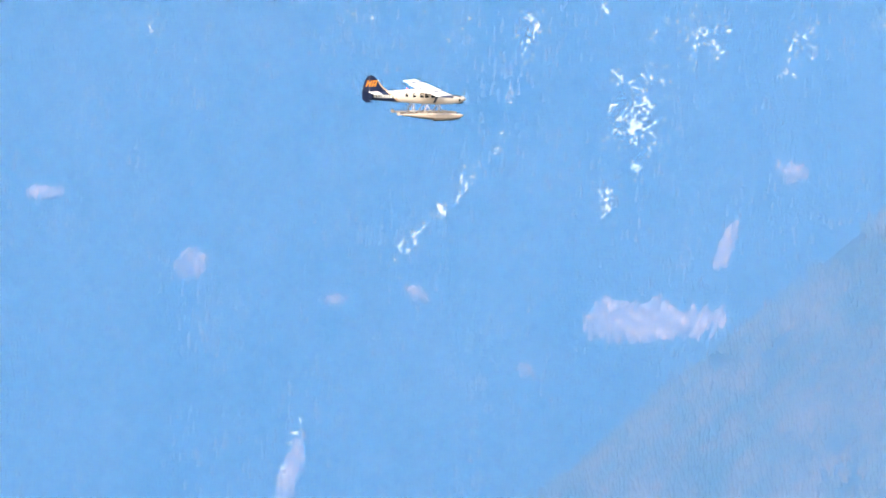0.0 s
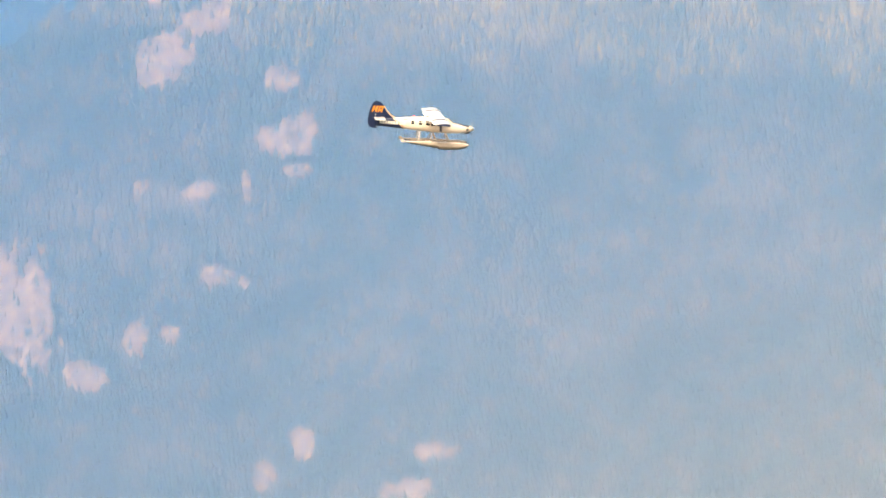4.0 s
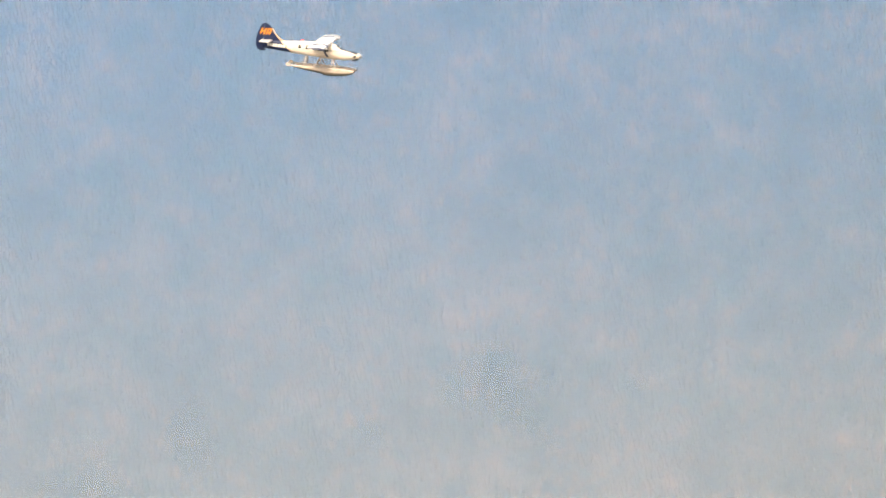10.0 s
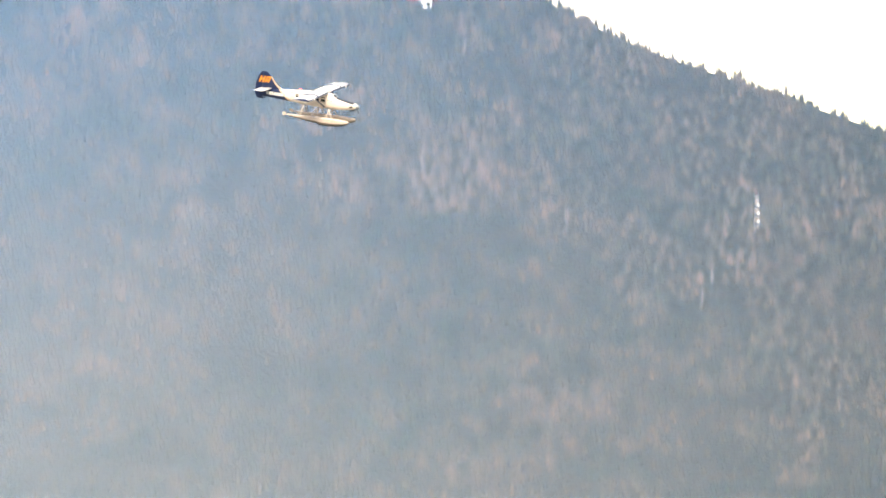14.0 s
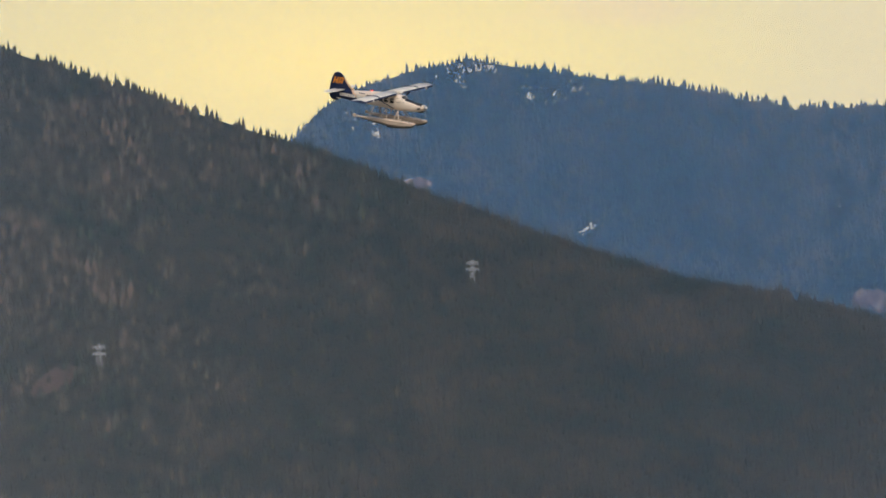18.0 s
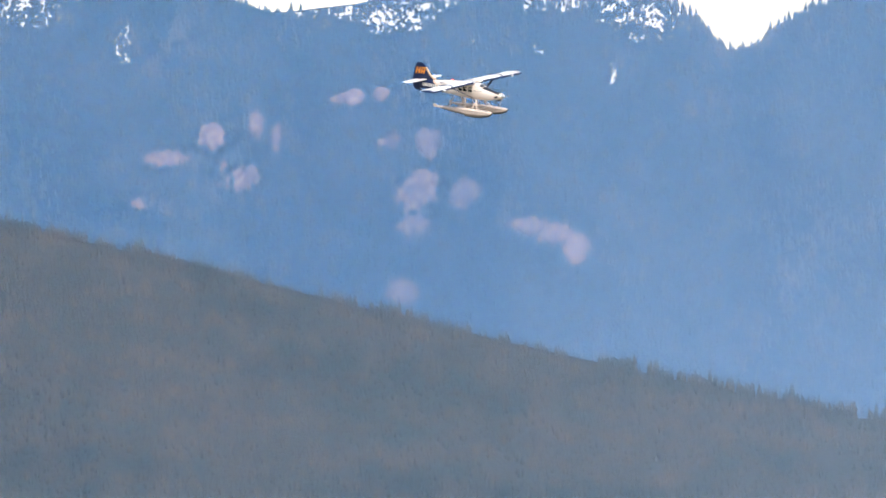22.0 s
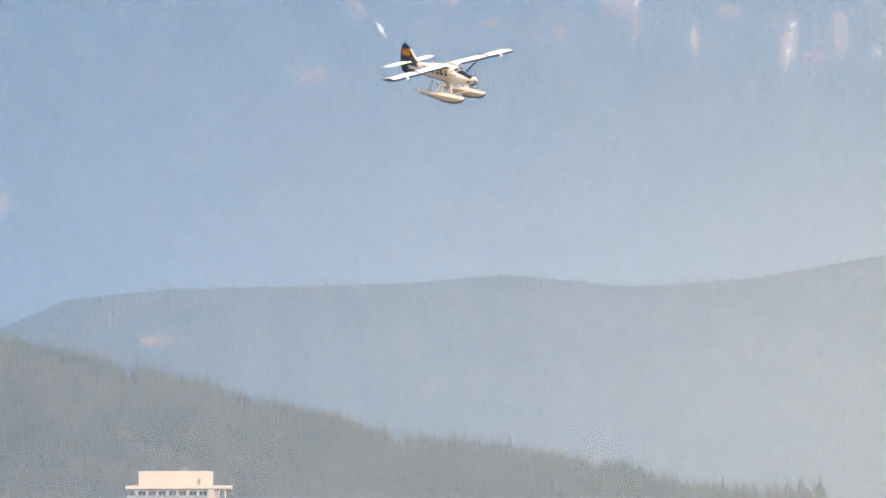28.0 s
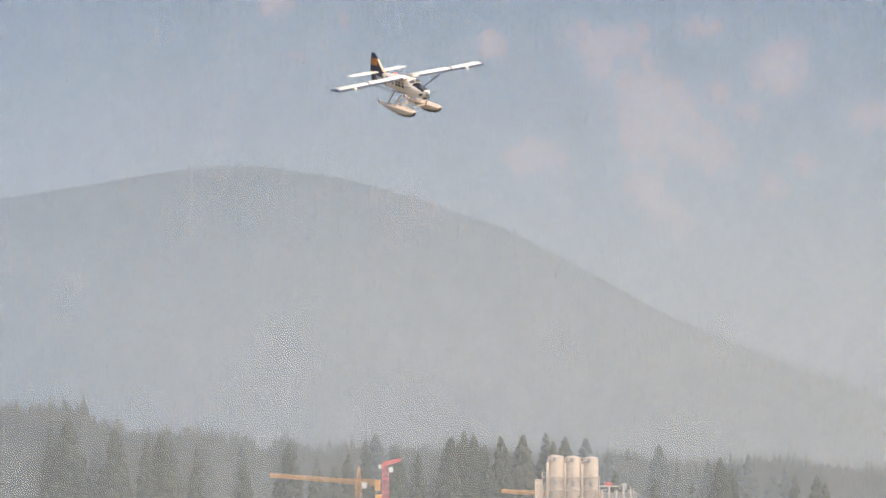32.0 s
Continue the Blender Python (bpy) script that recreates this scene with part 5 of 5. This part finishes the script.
def tower_crane(az, r, top_el, jib_az, counter_az, jib_lift, material, label, stub=False):
    """A tower crane: mast, slewing cab, jib and counter-jib with ballast."""
    c = tagged(new("tower_crane"), label, "tower crane", "tower cranes on the waterfront")
    base = bearing(az, 0, r)
    c.location, c.rotation_euler.z = (base.x, base.y, 0), radians(-az)
    k = r * radians(1)
    zj = EYE + r * math.tan(radians(top_el))
    xj, xc = (jib_az - az) * k, (counter_az - az) * k
    part("mast", lattice(bmesh.new(), (0, 0, 0), (0, 0, zj), 1.9, 1.9, 16, 0.13), material, c, "lattice mast")
    part("jib", lattice(bmesh.new(), (0, 0, zj), (xj, 0, zj + jib_lift), 1.0, 0.8, 26, 0.07), material, c, "long lattice jib")
    part("counter_jib", lattice(bmesh.new(), (0, 0, zj), (xc, 0, zj - 0.3), 1.3, 1.3, 5, 0.09), material, c, "short counter-jib")
    part("ballast", box(min(xc, xc * 0.75), max(xc, xc * 0.75), -0.8, 0.8, zj - 2.6, zj + 0.4, bevel=0.1), material, c, "ballast block")
    part("tower_top", lattice(bmesh.new(), (0, 0, zj), (0, 0, zj + 4.6), 1.2, 0.5, 4, 0.1), material, c, "tower head")
    part("cab", box(0.9, 2.4, -1.6, 0.2, zj - 1.9, zj - 0.1, bevel=0.1), MAST_WHITE, c, "operator cab")
    part("tie_bar", rod((0, 0, zj + 4.5), (xj * 0.6, 0, zj + jib_lift * 0.6 + 0.5), 0.06, 4), GALV, c)
    part("tie_bar", rod((0, 0, zj + 4.5), (xc * 0.9, 0, zj + 0.3), 0.06, 4), GALV, c)


tower_crane(61.63, 2180, 0.43, 60.93, 61.80, 2.0, CRANE_YELLOW, "orange-yellow tower crane with a long level jib")
tower_crane(63.35, 2260, 0.33, 62.76, 63.6, 1.2, CRANE_YELLOW, "orange tower crane half hidden behind the silo plant")


def red_crane():
    """A stout red portal crane seen end-on."""
    c = tagged(new("harbour_crane"), "bright red harbour crane with a short raised arm", "crane")
    base = bearing(61.84, 0, 2170)
    c.location, c.rotation_euler.z = (base.x, base.y, 0), radians(-61.84)
    z = EYE + 2170 * math.tan(radians(0.56))
    part("mast", lattice(bmesh.new(), (0, 0, 0), (0, 0, z - 0.6), 1.8, 1.8, 18, 0.2), CRANE_RED, c, "red lattice mast")
    for k in range(7):
        part("mast_flange", box(-1.1, 1.1, -1.1, 1.1, 4 + k * 4.2, 4.35 + k * 4.2, bevel=0.05), CRANE_RED, c, "red mast flange")
    part("arm", ring_loft([[(-1.6, y, a), (4.6, y, b), (4.6, y, b + 1.0), (-0.6, y, a + 1.9)] for y, a, b in ((-0.6, z - 0.7, z + 1.3), (0.6, z - 0.7, z + 1.3))]), CRANE_RED, c, "red tapering arm")
    part("counterweight", box(-2.1, -1.2, -0.7, 0.7, z - 0.9, z + 0.3, bevel=0.1), MAST_WHITE, c, "pale counterweight")
    part("cab", box(1.0, 2.3, -1.4, 0.0, z - 2.0, z - 0.5, bevel=0.1), MAST_WHITE, c, "white cab")
    part("drive_box", box(-3.0, -0.9, -1.0, 1.0, z - 12.0, z - 8.6, bevel=0.15), CRANE_YELLOW, c, "orange drive box")


red_crane()


def silo_plant():
    """A cement works: three capped silos in a steel frame, with pipes and sheds."""
    r = 2150.0
    base = bearing(63.33, 0, r)
    p = tagged(new("silo_plant"), "cement works with three tall cream silos in a steel frame", "plant")
    p.location, p.rotation_euler.z = (base.x, base.y, 0), radians(-63.33)
    top = EYE + r * math.tan(radians(0.65))
    for k, x in enumerate((-5.3, -0.2, 4.9)):
        rings = []
        tp = top - 0.25 * k
        for z, rad in ((top - 16, 0.8), (top - 12.5, 2.35), (tp - 0.85, 2.35), (tp - 0.8, 2.45), (tp - 0.65, 2.45), (tp, 0.4)):
            rings.append([(x + rad * math.cos(a), rad * math.sin(a), z) for a in np.linspace(0, 2 * math.pi, 25)[:-1]])
        s = part("silo", ring_loft(rings), SILO_WHITE, p, "cream steel silo with a coned cap")
        for z in (tp - 3.6, tp - 6.5, tp - 9):
            part("band", ring_loft([[(x + rr * math.cos(a), rr * math.sin(a), zz) for a in np.linspace(0, 2 * math.pi, 25)[:-1]] for zz, rr in ((z, 2.36), (z + 0.05, 2.44), (z + 0.25, 2.44), (z + 0.3, 2.36))]), SILO_WHITE, s)
        bm = rod((x - 2.5, -1.5, top - 14), (x - 2.5, -1.5, tp - 2.2), 0.38, 10)
        tube(bm, (x - 2.5, -1.5, tp - 2.25), (x - 2.1, -1.8, tp - 1.5), 0.38, 10)
        tube(bm, (x - 2.15, -1.8, tp - 1.55), (x - 0.9, -2.3, tp - 1.35), 0.38, 10)
        part("inlet_pipe", bm, SILO_WHITE, s, "cream bent inlet pipe", True)
        part("pipe_flange", box(x - 0.95, x + 0.1, -2.9, -2.25, tp - 2.0, tp - 0.9, bevel=0.08), GALV, s, "grey pipe end box")
        part("vent", box(x - 0.5, x + 0.5, -2.6, -2.2, tp - 9.2, tp - 7.6, bevel=0.05), GALV, s, "grey vent box")
        part("support", box(x - 1.5, x + 1.5, -1.4, 1.4, 0, top - 15), GALV, p, "steel silo support")
    xs = (-9.3, -7.6, -5.2, -2.7, -0.2, 2.4, 5.0, 7.6)
    for x in xs:
        for y in (-3.2, 3.2):
            part("frame_post", rod((x, y, 0), (x, y, top - 5.0 - (1.6 if x > 5 else 0)), 0.14, 6), FRAME_STEEL, p, "steel frame post")
    for z in (top - 6.6, top - 10.5, top - 14.4, top - 18.3):
        for y in (-3.2, 3.2):
            part("frame_beam", rod((-9.3, y, z), (7.6, y, z), 0.13, 6), FRAME_STEEL, p, "steel frame beam")
        part("platform", box(-9.3, 7.6, -3.2, -2.5, z - 0.3, z - 0.18), FRAME_STEEL, p, "grated platform")
        part("handrail", rod((-9.3, -3.3, z + 1.1), (7.6, -3.3, z + 1.1), 0.08, 5), FRAME_STEEL, p)
    for a, b in zip(xs, xs[1:]):
        for z in (top - 10.5, top - 14.4, top - 18.3, top - 22):
            part("frame_brace", rod((a, -3.25, z), (b, -3.25, z + 3.9), 0.11, 5), FRAME_STEEL, p, "diagonal frame brace")
    part("lift_tower", box(-11.6, -9.4, -2.5, 2.5, 0, top - 7.4, bevel=0.08), CONCRETE, p, "cream lift tower")
    part("shed", box(8.0, 18.8, -3, 3, 0, top - 11.2, bevel=0.1), GALV, p, "low grey machine shed")
    for i in range(5):
        part("pipe", rod((8.4 + i * 2.1, -3.2, top - 16), (8.4 + i * 2.1, -3.2, top - 10.4 + (i % 2)), 0.3, 8), FRAME_STEEL, p, "steel pipe")
    part("drum", rod((14.6, -1.6, top - 9.7), (14.6, 1.6, top - 9.7), 1.25, 16), GALV, p, "round steel drum", True)
    part("walkway", box(7.6, 13.4, -1.0, 1.0, top - 9.6, top - 9.2), FRAME_STEEL, p, "steel walkway")
    part("motor", box(9.2, 11.4, -0.9, 0.9, top - 9.2, top - 8.1, bevel=0.12), CRANE_RED, p, "red motor housing")
    for i in range(8):
        part("rail_post", rod((7.8 + i * 1.4, -3.05, top - 11.2), (7.8 + i * 1.4, -3.05, top - 10.1), 0.07, 5), FRAME_STEEL, p)


silo_plant()


# ---------------------------------------------------------------- waterfront trees
def conifer(rng, height, thin):
    """A shaggy fir: tapered trunk and many drooping boughs with gaps."""
    tree = new("conifer_tree")
    part("trunk", rod((0, 0, -0.5), (0, 0, height * 0.97), height * 0.018, 7, height * 0.004), BARK, tree, "straight brown trunk")
    co, tris = [], []
    n = 620
    for i in range(n):
        f = (i + rng.random()) / n
        z = height * (0.10 + 0.9 * f)
        if rng.random() < 0.22 or math.sin(f * 31 + height * 3) > 0.9:
            continue
        reach = height * thin * (1 - f) ** 0.65 * (0.3 + 0.95 * rng.random() ** 1.3) + height * 0.012
        th = rng.random() * 6.283
        d = np.array([math.cos(th), math.sin(th), 0])
        sd_ = np.array([-math.sin(th), math.cos(th), 0])
        drop = reach * (0.15 + 0.35 * rng.random())
        wdt, thk = reach * 0.40 + height * 0.008, reach * 0.19 + height * 0.010
        b = len(co)
        c0 = np.array([0, 0, z])
        mid, tip = c0 + d * reach * 0.55 - [0, 0, drop * 0.3], c0 + d * reach - [0, 0, drop]
        co += [c0 + [0, 0, thk], c0 - [0, 0, thk], mid + sd_ * wdt, mid - sd_ * wdt, mid + [0, 0, thk], mid - [0, 0, thk * 1.6], tip]
        tris += [[b, b + 2, b + 4], [b, b + 4, b + 3], [b + 1, b + 5, b + 2], [b + 1, b + 3, b + 5], [b + 4, b + 2, b + 6], [b + 4, b + 6, b + 3], [b + 5, b + 6, b + 2], [b + 5, b + 3, b + 6], [b, b + 1, b + 2], [b, b + 3, b + 1]]
    crown = big_mesh("crown", np.array(co), np.array(tris), NEEDLES)
    crown.parent = tree
    tagged(crown, "ragged dark green crown")
    return tagged(tree, "dark shaggy fir tree behind the waterfront", "tree", "firs behind the waterfront")


def waterfront_trees():
    rng = np.random.default_rng(8)
    kinds = [conifer(rng, 1.0 * h, t) for h, t in ((15.0, 0.21), (13.0, 0.27), (14.0, 0.19), (11.0, 0.3))]
    spots = [(61.76, 0.81), (61.09, 0.77), (62.46, 0.84), (62.36, 0.79), (62.75, 0.79), (62.93, 0.80), (63.11, 0.82), (63.42, 0.78), (63.26, 0.79), (64.0, 0.72), (64.39, 0.62),
             (64.49, 0.63), (64.71, 0.65), (65.25, 0.49), (65.0, 0.56), (60.07, 0.80), (60.71, 0.73), (59.33, 0.93), (61.55, 0.66), (61.9, 0.72), (62.1, 0.65), (63.6, 0.66), (64.15, 0.58), (64.9, 0.5), (61.3, 0.62), (62.6, 0.7), (60.35, 0.7), (59.7, 0.84)]
    for az, el in list(spots):
        for k in range(2):
            spots.append((az + rng.normal(0, 0.07), el - 0.03 - 0.11 * rng.random()))
    for i, (az, el) in enumerate(spots):
        r = 2348 + 45 * rng.random()
        top = EYE + r * math.tan(radians(el))
        src = kinds[i % 4]
        h = (15.0, 13.0, 14.0, 11.0)[i % 4]
        tall = top / h
        broad = tall * (0.6 + 0.3 * rng.random())
        foot = bearing(az, 0, r)
        ob = copy_thing(src, pose(foot.x, foot.y, 0, 0, 0, rng.random() * 360))
        ob.scale = (broad, broad, tall)
    for ob in kinds:
        for o in [*ob.children, ob]:
            bpy.data.objects.remove(o)


waterfront_trees()


# ---------------------------------------------------------------- moving things
PLANE_ROWS = [
    (0.0, -1.48, 848.64, 143.15, 15.33, -1.36, 15.09), (0.5, 15.61, 848.96, 142.92, 15.46, -0.90, 12.86), (1.0, 32.63, 848.93, 142.69, 15.58, -0.43, 10.62),
    (1.5, 49.49, 848.53, 142.44, 15.67, 0.03, 8.41), (2.0, 66.18, 847.77, 142.17, 15.74, 0.51, 6.20), (2.5, 82.73, 846.63, 141.88, 15.78, 0.99, 4.00),
    (3.0, 99.10, 845.10, 141.60, 15.76, 1.48, 1.81), (3.5, 115.27, 843.18, 141.37, 15.69, 1.99, -0.37), (4.0, 131.23, 840.86, 141.17, 15.56, 2.51, -2.53),
    (4.5, 146.95, 838.15, 140.95, 15.35, 3.04, -4.68), (5.0, 162.42, 835.07, 140.66, 15.10, 3.59, -6.81), (5.5, 177.66, 831.66, 140.25, 14.80, 4.12, -8.93),
    (6.0, 192.69, 827.92, 139.68, 14.49, 4.65, -11.02), (6.5, 207.52, 823.88, 138.88, 14.19, 5.16, -13.08), (7.0, 222.17, 819.56, 137.84, 13.91, 5.63, -15.12),
    (7.5, 236.62, 814.97, 136.59, 13.67, 6.06, -17.12), (8.0, 250.86, 810.12, 135.18, 13.50, 6.44, -19.08), (8.5, 264.95, 804.99, 133.71, 13.41, 6.77, -21.01),
    (9.0, 278.96, 799.55, 132.24, 13.39, 7.05, -22.92), (9.5, 292.91, 793.78, 130.71, 13.42, 7.29, -24.84), (10.0, 306.77, 787.71, 129.04, 13.49, 7.51, -26.76),
    (10.5, 320.50, 781.33, 127.34, 13.58, 7.73, -28.72), (11.0, 334.07, 774.62, 125.70, 13.68, 7.94, -30.72), (11.5, 347.47, 767.60, 124.07, 13.78, 8.18, -32.79),
    (12.0, 360.70, 760.27, 122.38, 13.86, 8.44, -34.92), (12.5, 373.78, 752.61, 120.67, 13.90, 8.74, -37.15), (13.0, 386.71, 744.61, 119.01, 13.92, 9.07, -39.46),
    (13.5, 399.46, 736.30, 117.31, 13.89, 9.41, -41.84), (14.0, 412.02, 727.70, 115.51, 13.84, 9.75, -44.28), (14.5, 424.36, 718.82, 113.63, 13.76, 10.07, -46.76),
    (15.0, 436.48, 709.66, 111.70, 13.65, 10.35, -49.26), (15.5, 448.37, 700.23, 109.78, 13.51, 10.58, -51.78), (16.0, 460.00, 690.55, 107.88, 13.34, 10.75, -54.30),
    (16.5, 471.33, 680.64, 105.94, 13.15, 10.85, -56.81), (17.0, 482.38, 670.53, 103.97, 12.95, 10.87, -59.30), (17.5, 493.23, 660.15, 102.05, 12.74, 10.84, -61.76),
    (18.0, 503.89, 649.47, 100.26, 12.53, 10.76, -64.18), (18.5, 513.99, 638.83, 98.38, 12.34, 10.65, -66.53), (19.0, 523.24, 628.48, 96.63, 12.17, 10.52, -68.76),
    (19.5, 532.74, 617.55, 94.79, 12.04, 10.38, -70.97), (20.0, 542.26, 606.20, 92.97, 11.95, 10.24, -73.12), (20.5, 551.29, 594.87, 91.34, 11.91, 10.11, -75.16),
    (21.0, 559.89, 583.51, 89.83, 11.93, 10.00, -77.12), (21.5, 568.19, 572.00, 88.34, 11.98, 9.91, -79.03), (22.0, 576.16, 560.38, 86.91, 12.08, 9.83, -80.91),
    (22.5, 583.72, 548.69, 85.56, 12.21, 9.78, -82.79), (23.0, 590.87, 536.96, 84.20, 12.37, 9.75, -84.69), (23.5, 597.60, 525.21, 82.73, 12.55, 9.75, -86.63),
    (24.0, 603.88, 513.46, 81.23, 12.75, 9.78, -88.63), (24.5, 609.69, 501.74, 79.78, 12.97, 9.83, -90.70), (25.0, 615.03, 490.05, 78.38, 13.19, 9.91, -92.86),
    (25.5, 619.93, 478.42, 77.02, 13.40, 10.01, -95.07), (26.0, 624.44, 466.83, 75.56, 13.58, 10.13, -97.33), (26.5, 628.59, 455.29, 73.95, 13.74, 10.26, -99.63),
    (27.0, 632.28, 443.92, 72.38, 13.84, 10.39, -101.94), (27.5, 635.53, 432.75, 70.87, 13.89, 10.52, -104.25), (28.0, 638.36, 421.80, 69.41, 13.86, 10.65, -106.55),
    (28.5, 640.80, 411.08, 67.96, 13.76, 10.78, -108.83), (29.0, 642.85, 400.61, 66.50, 13.58, 10.89, -111.08), (29.5, 644.54, 390.42, 65.01, 13.34, 11.00, -113.30),
    (30.0, 645.88, 380.54, 63.49, 13.04, 11.10, -115.50), (30.5, 646.87, 370.98, 61.97, 12.71, 11.20, -117.66), (31.0, 647.56, 361.75, 60.46, 12.34, 11.30, -119.80),
    (31.5, 647.94, 352.87, 58.98, 11.95, 11.39, -121.91), (32.0, 648.10, 344.26, 57.53, 11.56, 11.48, -124.00)]


def motions():
    walk(PLANE, [(t, pose(x, y, z, bank, dive, head)) for t, x, y, z, bank, dive, head in PLANE_ROWS])
    walk(PROP, [(k * 0.1, pose(4.16, 0, -0.04, (k * 77) % 360, 0, 0)) for k in range(321)])


motions()
